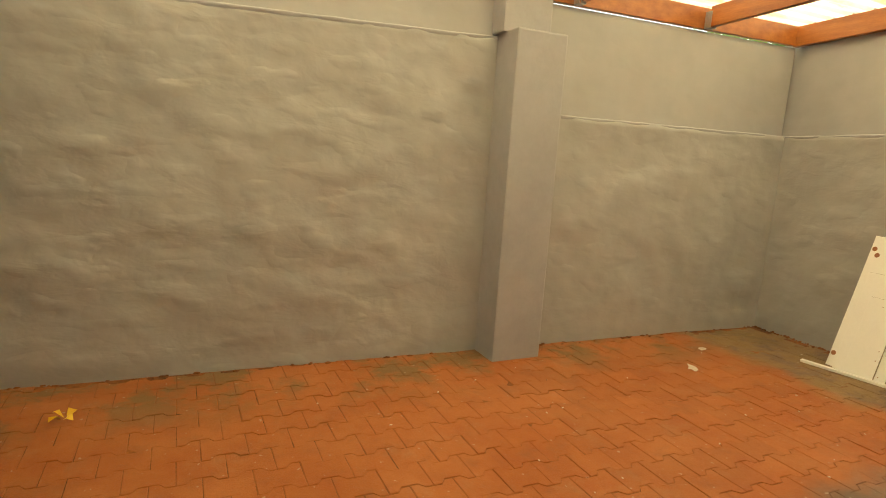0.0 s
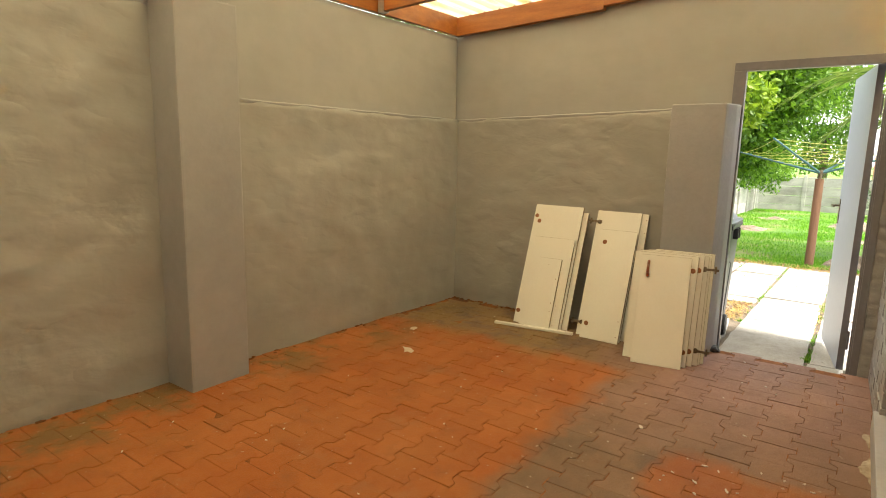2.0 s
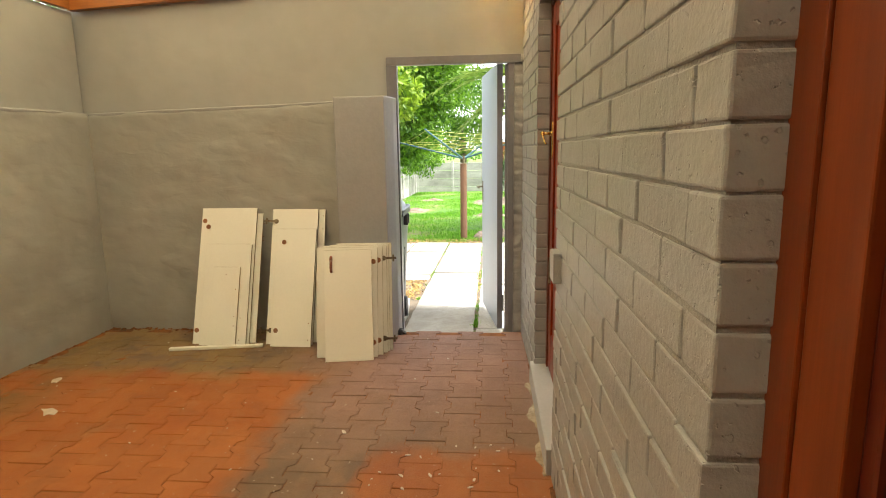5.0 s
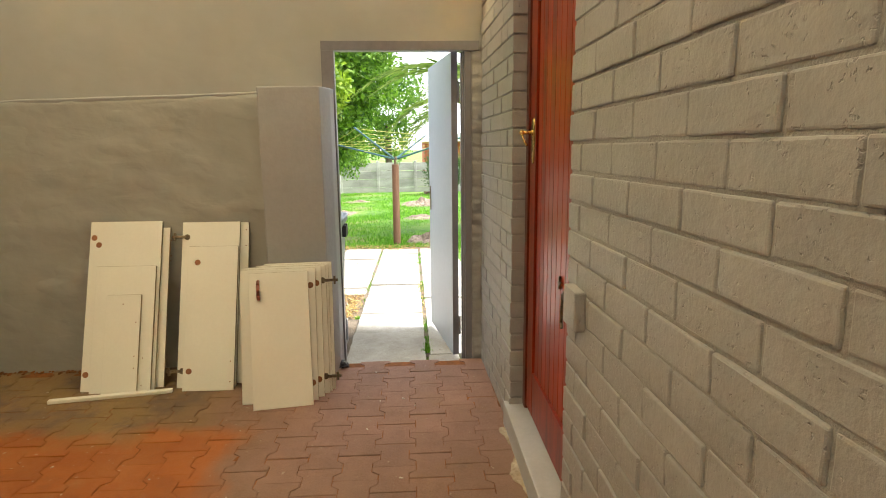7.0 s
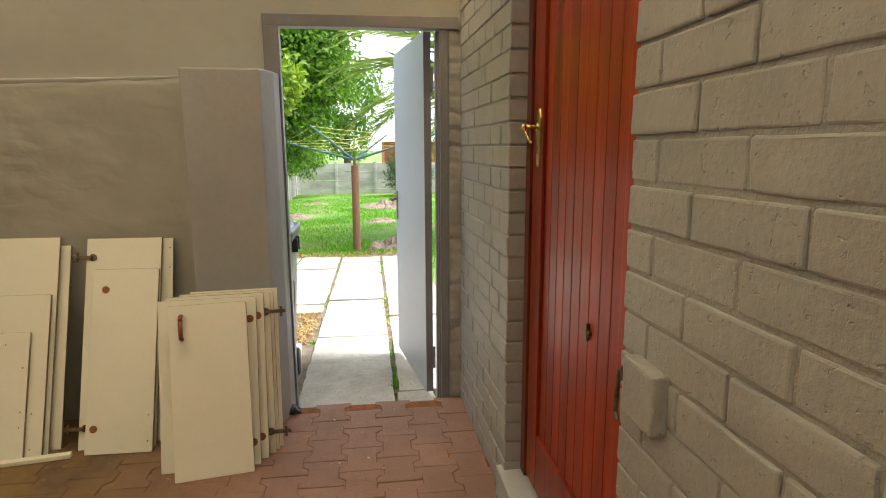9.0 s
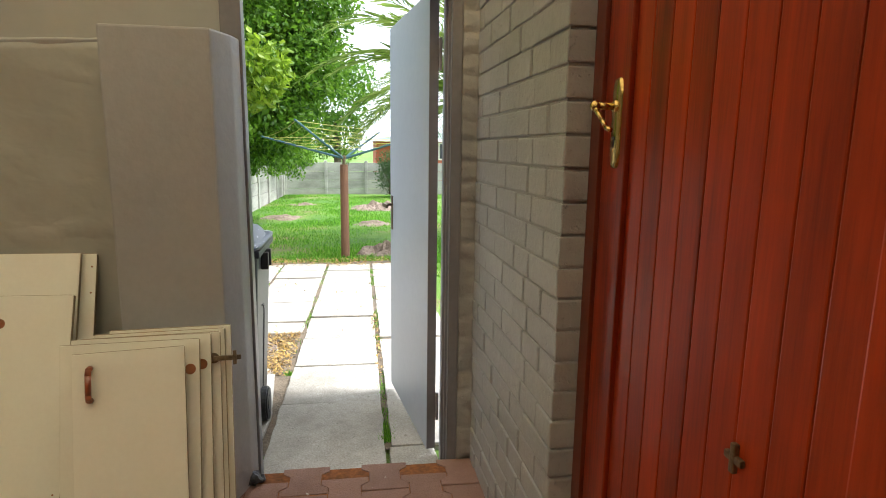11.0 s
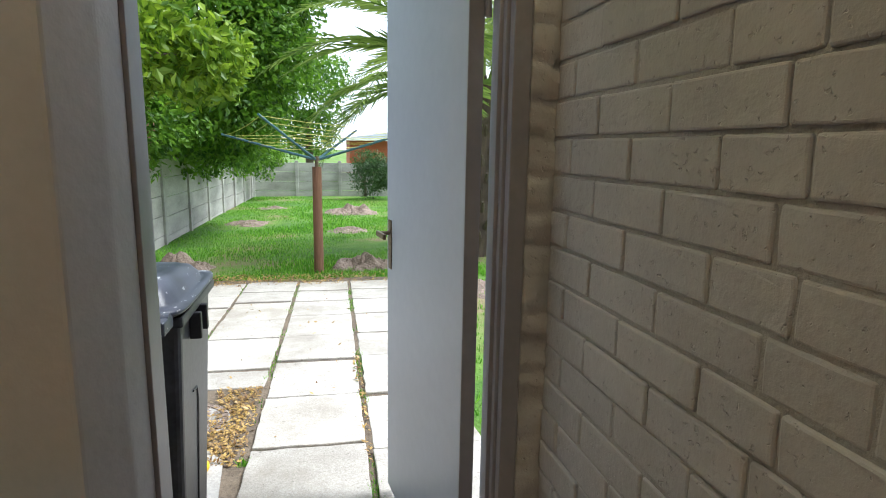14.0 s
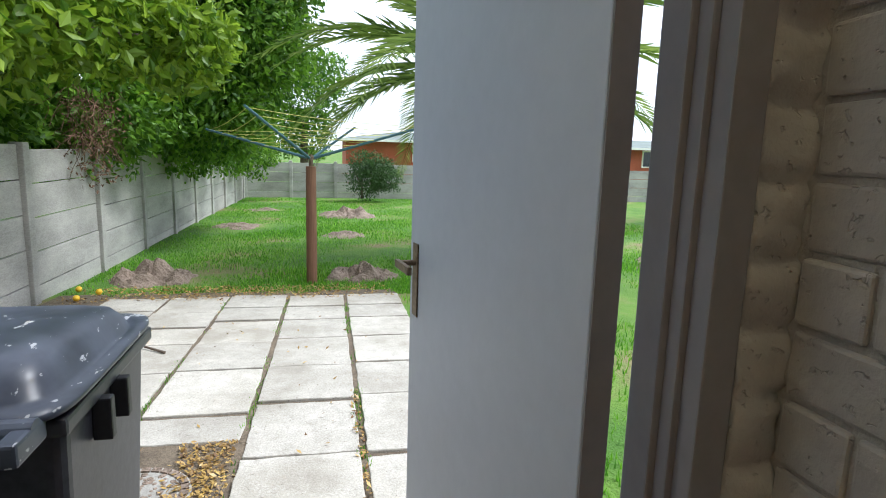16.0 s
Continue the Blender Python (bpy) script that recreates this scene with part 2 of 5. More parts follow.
DOOR_WOOD = wood_material("varnished_red_hardwood", (0.12, 0.007, 0.001), (0.44, 0.042, 0.003), 0.12)
FRAME_WOOD = wood_material("dark_red_hardwood_frame", (0.07, 0.009, 0.005), (0.16, 0.024, 0.010), 0.4)
JAMB_WOOD = wood_material("orange_red_hardwood_jamb", (0.14, 0.022, 0.005), (0.25, 0.047, 0.010), 0.12)


def paver_material():
    """Clay-coloured interlocking pavers: bright red-orange dye on two areas, worn grey-brown lane between."""
    m, n, l, b = nodes_of("dyed_and_worn_concrete_paver")
    geo = n.new("ShaderNodeNewGeometry")
    sep = n.new("ShaderNodeSeparateXYZ")
    l.new(geo.outputs["Position"], sep.inputs[0])
    pos = geo.outputs["Position"]
    info = n.new("ShaderNodeObjectInfo").outputs["Random"]
    island = geo.outputs["Random Per Island"]
    wob = maths(n, l, "MULTIPLY", maths(n, l, "SUBTRACT", noise_node(n, l, pos, 3.0, 4), 0.5), 0.35)
    x = maths(n, l, "ADD", sep.outputs[0], wob)
    y = maths(n, l, "ADD", sep.outputs[1], wob)

    def step(v, edge, soft):
        return maths(n, l, "DIVIDE", maths(n, l, "SUBTRACT", v, edge - soft), 2 * soft, True)

    a = maths(n, l, "MULTIPLY", step(y, 1.42, 0.07), maths(n, l, "SUBTRACT", 1.0, step(x, 3.84, 0.07)))
    c = maths(n, l, "MULTIPLY", maths(n, l, "SUBTRACT", 1.0, step(y, 0.88, 0.05)), maths(n, l, "SUBTRACT", 1.0, step(x, 2.92, 0.06)))
    red = maths(n, l, "MAXIMUM", a, maths(n, l, "MULTIPLY", c, 0.85))
    wear = noise_node(n, l, pos, 1.7, 6, 0.7)
    red = maths(n, l, "MULTIPLY", red, maths(n, l, "SUBTRACT", 1.25, maths(n, l, "MULTIPLY", wear, 0.75), True))
    grain = noise_node(n, l, pos, 160.0, 3, 0.7)
    lane = ramp(n, l, wear, [(0.35, (0.15, 0.092, 0.055)), (0.65, (0.25, 0.15, 0.095))])
    pink = ramp(n, l, wear, [(0.35, (0.24, 0.13, 0.095)), (0.65, (0.36, 0.205, 0.155))])
    lane = mix(n, l, maths(n, l, "MULTIPLY", step(x, 3.2, 0.5), maths(n, l, "SUBTRACT", 1.0, step(y, 1.5, 0.3))), lane, pink)
    dye = ramp(n, l, wear, [(0.3, (0.31, 0.078, 0.010)), (0.7, (0.48, 0.145, 0.020))])
    col = mix(n, l, red, lane, dye)
    dirt = ramp(n, l, noise_node(n, l, pos, 2.2, 5, 0.65), [(0.47, (0, 0, 0)), (0.58, (1, 1, 1))])
    strip = maths(n, l, "MULTIPLY", step(sep.outputs[1], 3.02, 0.22), dirt)
    col = mix(n, l, maths(n, l, "MULTIPLY", strip, 0.85), col, (0.17, 0.11, 0.038))
    corner = maths(n, l, "MULTIPLY", step(x, 3.75, 0.15), step(y, 1.75, 0.2))
    earth = ramp(n, l, noise_node(n, l, pos, 3.4, 5, 0.65), [(0.40, (0, 0, 0)), (0.55, (1, 1, 1))])
    col = mix(n, l, maths(n, l, "MULTIPLY", maths(n, l, "MULTIPLY", corner, earth), 0.8), col, (0.26, 0.165, 0.06))
    smear = ramp(n, l, noise_node(n, l, pos, 4.5, 6, 0.75), [(0.52, (0, 0, 0)), (0.70, (1, 1, 1))])
    col = mix(n, l, maths(n, l, "MULTIPLY", smear, 0.35), col, (0.17, 0.075, 0.03))
    dust = ramp(n, l, noise_node(n, l, pos, 3.1, 7, 0.72), [(0.55, (0, 0, 0)), (0.75, (1, 1, 1))])
    col = mix(n, l, maths(n, l, "MULTIPLY", dust, 0.45), col, (0.36, 0.20, 0.10))
    hsv = n.new("ShaderNodeHueSaturation")
    k = maths(n, l, "ADD", maths(n, l, "MULTIPLY", info, 0.16), maths(n, l, "MULTIPLY", grain, 0.5))
    l.new(maths(n, l, "ADD", k, 0.68), hsv.inputs["Value"])
    l.new(col, hsv.inputs["Color"])
    specks = ramp(n, l, noise_node(n, l, pos, 30.0, 2, 0.5), [(0.70, (0, 0, 0)), (0.74, (1, 1, 1))])
    l.new(mix(n, l, maths(n, l, "MULTIPLY", specks, 0.5), hsv.outputs[0], (0.5, 0.42, 0.34)), b.inputs["Base Color"])
    l.new(maths(n, l, "ADD", 0.55, maths(n, l, "MULTIPLY", wear, 0.3)), b.inputs["Roughness"])
    bump(n, l, b, maths(n, l, "ADD", grain, maths(n, l, "MULTIPLY", noise_node(n, l, pos, 22.0, 3, 0.6), 0.8)), 0.8, 0.006)
    return m


PAVER = paver_material()
JOINT_SAND = surface("joint_sand", (0.06, 0.028, 0.012), (0.40, 0.14, 0.035), 0.95, 5, 60, 0.004)


def leaf_material(name, dark, light, through=0.35):
    m, n, l, b = nodes_of(name)
    geo = n.new("ShaderNodeNewGeometry")
    r = geo.outputs["Random Per Island"]
    big = noise_node(n, l, geo.outputs["Position"], 1.6, 3)
    f = maths(n, l, "ADD", maths(n, l, "MULTIPLY", r, 0.6), maths(n, l, "MULTIPLY", big, 0.4))
    c = ramp(n, l, f, [(0.2, dark), (0.8, light)])
    l.new(c, b.inputs["Base Color"])
    b.inputs["Roughness"].default_value = 0.45
    t = n.new("ShaderNodeBsdfTranslucent")
    l.new(c, t.inputs["Color"])
    s = n.new("ShaderNodeMixShader")
    s.inputs[0].default_value = through
    l.new(b.outputs[0], s.inputs[1])
    l.new(t.outputs[0], s.inputs[2])
    l.new(s.outputs[0], n["Material Output"].inputs["Surface"])
    return m


CITRUS_LEAF = leaf_material("citrus_leaf", (0.06, 0.15, 0.008), (0.32, 0.46, 0.035), 0.5)
TREE_LEAF = leaf_material("dense_tree_leaf", (0.045, 0.13, 0.012), (0.20, 0.38, 0.03), 0.5)
PALM_LEAF = leaf_material("palm_leaflet", (0.10, 0.18, 0.035), (0.33, 0.44, 0.10), 0.45)
BUSH_LEAF = leaf_material("shrub_leaf", (0.02, 0.06, 0.012), (0.07, 0.15, 0.03))
GRASS = leaf_material("grass_blade", (0.06, 0.22, 0.014), (0.25, 0.54, 0.04), 0.45)
LITTER = leaf_material("fallen_leaf", (0.15, 0.075, 0.025), (0.52, 0.35, 0.10), 0.1)

# ground: soil with grassy colour
GROUND, gn, gl, gb = nodes_of("lawn_soil")
gpos = gn.new("ShaderNodeNewGeometry").outputs["Position"]
gbig, gfine = noise_node(gn, gl, gpos, 0.7, 5, 0.6), noise_node(gn, gl, gpos, 40.0, 3)
gcol = ramp(gn, gl, gbig, [(0.40, (0.07, 0.19, 0.016)), (0.54, (0.14, 0.27, 0.03)), (0.66, (0.27, 0.22, 0.11))])
gl.new(mix(gn, gl, maths(gn, gl, "MULTIPLY", gfine, 0.5), gcol, (0.05, 0.07, 0.02)), gb.inputs["Base Color"])
gb.inputs["Roughness"].default_value = 0.95
bump(gn, gl, gb, gfine, 0.8, 0.03)

# translucent roof sheet
SHEET, sn, sl, sb = nodes_of("cream_translucent_roof_sheet")
spos = sn.new("ShaderNodeNewGeometry").outputs["Position"]
smp = sn.new("ShaderNodeMapping")
smp.inputs["Scale"].default_value = (0.5, 3.0, 1.0)
sl.new(spos, smp.inputs["Vector"])
sdirt = ramp(sn, sl, noise_node(sn, sl, smp.outputs[0], 3.0, 6, 0.65), [(0.30, (0.60, 0.40, 0.14)), (0.50, (0.97, 0.87, 0.58))])
strans = sn.new("ShaderNodeBsdfTranslucent")
sl.new(sdirt, strans.inputs["Color"])
sl.new(sdirt, sb.inputs["Base Color"])
smix = sn.new("ShaderNodeMixShader")
smix.inputs[0].default_value = 0.31
sl.new(sb.outputs[0], smix.inputs[1])
sl.new(strans.outputs[0], smix.inputs[2])
sl.new(smix.outputs[0], sn["Material Output"].inputs["Surface"])

# window glass
GLASS, gan, gal, gab = nodes_of("clear_glass")
gab.inputs["Base Color"].default_value = (0.9, 0.92, 0.9, 1)
gab.inputs["Roughness"].default_value = 0.02
gab.inputs["Transmission Weight"].default_value = 1.0
gab.inputs["IOR"].default_value = 1.5

# amber lamp glass and bulb
AMBER, an_, al_, ab_ = nodes_of("amber_pressed_glass")
ab_.inputs["Base Color"].default_value = (1.0, 0.62, 0.12, 1)
ab_.inputs["Roughness"].default_value = 0.25
ab_.inputs["Transmission Weight"].default_value = 0.9
BULB, bn_, bl_, bb_ = nodes_of("lit_bulb")
bb_.inputs["Emission Color"].default_value = (1.0, 0.78, 0.38, 1)
bb_.inputs["Emission Strength"].default_value = 95.0


# ---- mesh helpers ----
def add_box(bm, x0, x1, y0, y1, z0, z1, bevel=0.0):
    vs = bmesh.ops.create_cube(bm, size=1.0)["verts"]
    bmesh.ops.scale(bm, vec=(x1 - x0, y1 - y0, z1 - z0), verts=vs)
    bmesh.ops.translate(bm, vec=((x0 + x1) / 2, (y0 + y1) / 2, (z0 + z1) / 2), verts=vs)
    if bevel:
        es = list({e for v in vs for e in v.link_edges})
        bmesh.ops.bevel(bm, geom=es, offset=bevel, segments=2, profile=0.6, affect="EDGES")


def add_cyl(bm, p0, p1, r0, r1=None, seg=16, caps=True):
    p0, p1 = Vector(p0), Vector(p1)
    d = p1 - p0
    m = Matrix.Translation((p0 + p1) / 2) @ d.to_track_quat("Z", "Y").to_matrix().to_4x4()
    bmesh.ops.create_cone(bm, cap_ends=caps, segments=seg, radius1=r0, radius2=r0 if r1 is None else r1, depth=d.length, matrix=m)


def mesh_of(name, bm, material, smooth=False):
    me = bpy.data.meshes.new(name)
    bm.to_mesh(me)
    bm.free()
    me.materials.append(material)
    if smooth:
        for p in me.polygons:
            p.use_smooth = True
    return me


def part(name, bm, material, parent=None, label="", smooth=False):
    ob = new(name, mesh_of(name, bm, material, smooth))
    if parent is not None:
        ob.parent = parent
    return tagged(ob, label)


def raw(name, verts, faces, material, parent=None, smooth=False):
    me = bpy.data.meshes.new(name)
    me.from_pydata(verts, [], faces)
    me.materials.append(material)
    if smooth:
        for p in me.polygons:
            p.use_smooth = True
    ob = new(name, me)
    if parent is not None:
        ob.parent = parent
    return ob


def box_part(name, dims, material, parent=None, bevel=0.0, label=""):
    bm = bmesh.new()
    add_box(bm, *dims, bevel)
    return part(name, bm, material, parent, label)


def thing(name, m, label, category, group="", kind=""):
    ob = new(name)
    ob.empty_display_size = 0.1
    ob.matrix_world = m
    return tagged(ob, label, category, group, kind)


def structure(ob, label, category):
    return tagged(ob, label, category, kind="structure")


# ---- plan ----
WALL_Y = 0.075          # face of the house's brick wall
GATE_X = 4.70           # inner face of the wall with the gate
GATE_OUT = 4.83         # its outer face
COURSE = 0.0836
PITCH = 0.25


def left_y(x):
    return 3.41 + 0.035 * (GATE_X - x)


def ground_z(x):
    return -0.05 - 0.035 * min(max(x - 5.0, 0.0), 6.5) - 0.009 * min(max(x - 11.5, 0.0), 14.0)


# ---- courtyard walls ----
def lumpy_wall(name, p0, p1, z0, z1, inward, thick, amp, step=0.04, material=PLASTER, seed=0.0, rise=0.0):
    """A plastered wall between two plan points, trowelled unevenly on its inner side, with a plain back."""
    p0, p1, inn = Vector((*p0, 0)), Vector((*p1, 0)), Vector((*inward, 0)).normalized()
    length = (p1 - p0).length
    nu, nv = max(2, int(length / step)), max(2, int((z1 - z0) / step))
    verts, faces = [], []
    for j in range(nv + 1):
        for i in range(nu + 1):
            q = p0.lerp(p1, i / nu)
            s = length * i / nu
            z = z0 + (z1 - rise * s - z0) * j / nv
            a = noise.noise((s * 1.7 + seed, z * 3.2, seed)) + 0.55 * noise.noise((s * 4.5, z * 7.0 + seed, 3.1 + seed))
            a += 1.0 * max(0.0, noise.noise((s * 5 + seed, z * 11.0, 7.7)) - 0.15) + 0.22 * noise.noise((s * 13, z * 17 + seed, 1.7))
            d = amp * a * (0.0 if i in (0, nu) else 1.0)
            q = q + inn * d
            verts.append((q.x, q.y, z))
    for j in range(nv):
        for i in range(nu):
            k = j * (nu + 1) + i
            faces.append((k, k + 1, k + nu + 2, k + nu + 1))
    base = len(verts)
    for z in (z0, z1 - rise * length - 0.01):
        for q in (p0 - inn * 0.02, p1 - inn * 0.02, p1 - inn * thick, p0 - inn * thick):
            verts.append((q.x, q.y, z))
    b = base
    faces += [(b, b + 1, b + 5, b + 4), (b + 1, b + 2, b + 6, b + 5), (b + 2, b + 3, b + 7, b + 6), (b + 3, b, b + 4, b + 7), (b + 4, b + 5, b + 6, b + 7), (b + 3, b + 2, b + 1, b)]
    # close the rim between the uneven face and the back
    top = [nv * (nu + 1) + i for i in range(nu + 1)]
    for i in range(nu):
        v = verts[top[i]], verts[top[i + 1]]
        n0 = len(verts)
        verts.extend([(v[0][0] - inn.x * 0.04, v[0][1] - inn.y * 0.04, v[0][2]), (v[1][0] - inn.x * 0.04, v[1][1] - inn.y * 0.04, v[1][2])])
        faces.append((top[i], top[i + 1], n0 + 1, n0))
    return raw(name, verts, faces, material, smooth=True)


LX = -3.2               # plain end wall behind the walk
PIL = (1.86, 2.24)
wall = lumpy_wall("wall_left_lower", (GATE_X, left_y(GATE_X)), (PIL[1], left_y(PIL[1])), -0.05, 1.70, (0, -1), 0.23, 0.015)
structure(wall, "grey painted lumpy plaster boundary wall", "wall")
wall = lumpy_wall("wall_left_upper", (GATE_X, left_y(GATE_X) + 0.034), (PIL[1] - 0.3, left_y(PIL[1]) + 0.034), 1.69, 2.44, (0, -1), 0.20, 0.004, seed=4.0, material=PLASTER_SOFT)
structure(wall, "grey painted upper part of boundary wall", "wall")
wall = lumpy_wall("wall_left_long", (PIL[0], left_y(PIL[0])), (LX, left_y(LX)), -0.05, 2.16, (0, -1), 0.23, 0.017, seed=9.0, rise=0.022)
structure(wall, "grey painted lumpy plaster boundary wall", "wall")
wall = lumpy_wall("wall_left_long_upper", (PIL[0], left_y(PIL[0]) + 0.034), (LX, left_y(LX) + 0.034), 2.03, 2.44, (0, -1), 0.20, 0.004, seed=13.0, material=PLASTER_SOFT)
structure(wall, "grey painted upper part of boundary wall", "wall")



def ledge(name, p0, p1, z0, z1, inward):
    """The rounded upper arris of a thicker lower wall."""
    verts, faces = [], []
    n = 60
    for i in range(n + 1):
        u = i / n
        x, y, z = p0[0] + (p1[0] - p0[0]) * u, p0[1] + (p1[1] - p0[1]) * u, z0 + (z1 - z0) * u
        wob = 0.004 * noise.noise((x * 3, y * 3, z)) + 0.003 * noise.noise((x * 11, y * 11, 2.0))
        for d, dz in ((0.0, -0.022), (0.007, -0.006), (0.006, -0.002), (-0.001, 0.004), (-0.045, 0.007)):
            verts.append((x + inward[0] * (d + 0.5 * wob), y + inward[1] * (d + 0.5 * wob), z + dz + wob))
    for i in range(n):
        for k in range(4):
            a = i * 5 + k
            faces.append((a, a + 1, a + 6, a + 5))
    return structure(raw(name, verts, faces, PLASTER_PLAIN, smooth=True), "uneven plaster ledge along the wall", "ledge")


ledge("trim_ledge_corner", (GATE_X, left_y(GATE_X)), (PIL[1], left_y(PIL[1])), 1.70, 1.70, (0, -1))
ledge("trim_ledge_long", (PIL[0], left_y(PIL[0])), (LX, left_y(LX)), 2.16, 2.16 - 0.022 * (PIL[0] - LX), (0, -1))
ledge("trim_ledge_gate", (GATE_X, 1.45), (GATE_X, 3.42), 1.755, 1.70, (-1, 0))

bm = bmesh.new()
add_box(bm, *PIL, 3.255, 3.60, -0.05, 2.19, 0.012)
add_box(bm, PIL[0] - 0.03, PIL[1] - 0.05, 3.39, 3.60, 2.18, 2.62, 0.008)
structure(part("pillar", bm, PLASTER_PLAIN), "grey painted square pillar against the boundary wall", "pillar")

wall = lumpy_wall("wall_gate_lower", (GATE_X, 1.05), (GATE_X, 3.56), -0.05, 1.765, (-1, 0), 0.12, 0.013, seed=21.0, rise=0.027)
structure(wall, "grey painted lumpy plaster wall beside the gate", "wall")
wall = lumpy_wall("wall_gate_upper", (GATE_X + 0.03, 1.05), (GATE_X + 0.03, 3.56), 1.68, 2.75, (-1, 0), 0.10, 0.003, seed=25.0, material=PLASTER_SOFT)
structure(wall, "smooth grey upper wall beside the gate", "wall")
wall = lumpy_wall("wall_gate_over", (GATE_X + 0.03, 0.0), (GATE_X + 0.03, 1.05), 2.05, 2.75, (-1, 0), 0.10, 0.003, seed=28.0, material=PLASTER_SOFT)
structure(wall, "smooth grey wall above the gate", "wall")
bm = bmesh.new()
plan = [(4.48, 1.433), (4.48, 1.074), (4.60, 1.030), (4.683, 1.016), (4.683, 1.085), (4.74, 1.09), (4.74, 1.433)]
low = [bm.verts.new((x, y, -0.05)) for x, y in plan]
high = [bm.verts.new((x, y, 1.767)) for x, y in plan]
bm.faces.new(high)
bm.faces.new(low[::-1])
for k in range(len(plan)):
    j = (k + 1) % len(plan)
    bm.faces.new((low[k], low[j], high[j], high[k]))
bmesh.ops.recalc_face_normals(bm, faces=bm.faces)
bmesh.ops.bevel(bm, geom=list(bm.edges), offset=0.008, segments=2, profile=0.6, affect="EDGES")
structure(part("buttress", bm, PIER_SKY_TINT), "smooth grey plastered pier beside the gate", "pier")
bm = bmesh.new()
add_box(bm, GATE_X + 0.006, GATE_OUT, -0.2, 0.164, -0.06, 2.05, 0.006)
bmesh.ops.subdivide_edges(bm, edges=[e for e in bm.edges if e.calc_length() > 0.5], cuts=150, use_grid_fill=True)
bmesh.ops.subdivide_edges(bm, edges=[e for e in bm.edges if e.calc_length() > 0.1 and abs(e.verts[0].co.y - e.verts[1].co.y) > 0.1], cuts=16, use_grid_fill=True)
for v in bm.verts:
    if v.co.x < GATE_X + 0.03:
        lump = 0.016 * (noise.noise((v.co.y * 11, v.co.z * 8, 2.0)) + 0.3) + 0.009 * noise.noise((v.co.y * 30, v.co.z * 24, 5.0)) + 0.006 * noise.noise((v.co.y * 60, v.co.z * 42, 8.0))
        joint = abs(((v.co.z + 0.015 * noise.noise((v.co.y * 8, v.co.z * 2, 9.0))) / COURSE + 0.13) % 1.0 - 0.5)
        v.co.x -= lump - 0.010 * min(max((joint - 0.36) / 0.1, 0.0), 1.0)
structure(part("wall_gate_side", bm, BRICK, smooth=True), "rough mortared strip between gate frame and bricks", "wall")

# house interior behind the glazed door, and the end wall: plain closing walls
structure(box_part("wall_end", (LX - 0.2, LX, -0.3, 3.9, -0.05, 2.8), PLASTER_PLAIN), "plain grey end wall", "wall")
structure(box_part("wall_house_end", (LX, -0.62, -0.14, WALL_Y, -0.05, 2.8), PLASTER_PLAIN), "plain grey house wall", "wall")
structure(box_part("wall_room", (-3.2, 4.63, -3.2, -3.0, -0.05, 2.7), ROOM), "plain dim room wall", "wall")
structure(box_part("wall_room_side", (-3.4, -3.2, -3.2, -0.14, -0.05, 2.7), ROOM), "plain dim room wall", "wall")
structure(box_part("wall_room_far", (4.63, 4.83, -3.2, -0.205, -0.05, 2.7), ROOM), "plain dim room wall", "wall")
structure(box_part("ceiling_room", (-3.4, 4.83, -3.2, -0.14, 2.7, 2.8), ROOM), "plain dim room ceiling", "ceiling")
structure(box_part("floor_room", (-3.4, 4.63, -3.2, -0.03, -0.1, 0.0), ROOM), "plain brown room floor", "floor")

# ---- roof ----
SLOPE = 0.05


def roof_z(y):
    return 2.455 + SLOPE * (3.41 - y)


def sloped_beam(name, x0, x1, y0, y1, drop, depth, label):
    bm = bmesh.new()
    add_box(bm, x0, x1, y0, y1, 0, depth, 0.003)
    for v in bm.verts:
        v.co.z += roof_z(v.co.y) - drop
        v.co.x += 0.003 * noise.noise((v.co.y * 3, v.co.z * 3, x0))
    return structure(part(name, bm, ROOF_WOOD), label, "beam")


bm = bmesh.new()
add_box(bm, LX, GATE_X - 0.045, -0.025, 0.025, 2.45, 2.605, 0.003)
ob = structure(part("beam_wall_plate", bm, ROOF_WOOD), "orange stained timber wall plate on the boundary wall", "beam")
for v in ob.data.vertices:
    v.co.y += left_y(v.co.x) + 0.03
for x in (-2.35, -1.15, 0.05, 1.25, 2.45, 3.65):
    sloped_beam("beam_joist", x - 0.025, x + 0.025, WALL_Y + 0.01, 3.40, 0.0, 0.15, "orange stained timber roof joist")
sloped_beam("beam_gate", GATE_X - 0.045, GATE_X + 0.015, 2.05, 3.44, 0.01, 0.16, "orange stained timber beam along the gate wall")
sloped_beam("beam_gate_upper", GATE_X - 0.04, GATE_X + 0.02, WALL_Y + 0.01, 2.06, -0.02, 0.13, "orange stained timber beam along the gate wall")

for x in (-1.15, 0.05, 1.25, 2.45, 3.65):
    hang = thing("joist_hanger", Matrix.Translation((x, left_y(x) - 0.003, 2.46)), "galvanised steel joist hanger on the wall plate", "bracket", "joist hangers")
    for sx in (-1, 1):
        box_part("side_plate", (sx * 0.029 - 0.0015, sx * 0.029 + 0.0015, -0.06, 0.0, -0.01, 0.11), GALV, hang)
    box_part("base_plate", (-0.03, 0.03, -0.06, 0.0, -0.013, -0.010), GALV, hang)

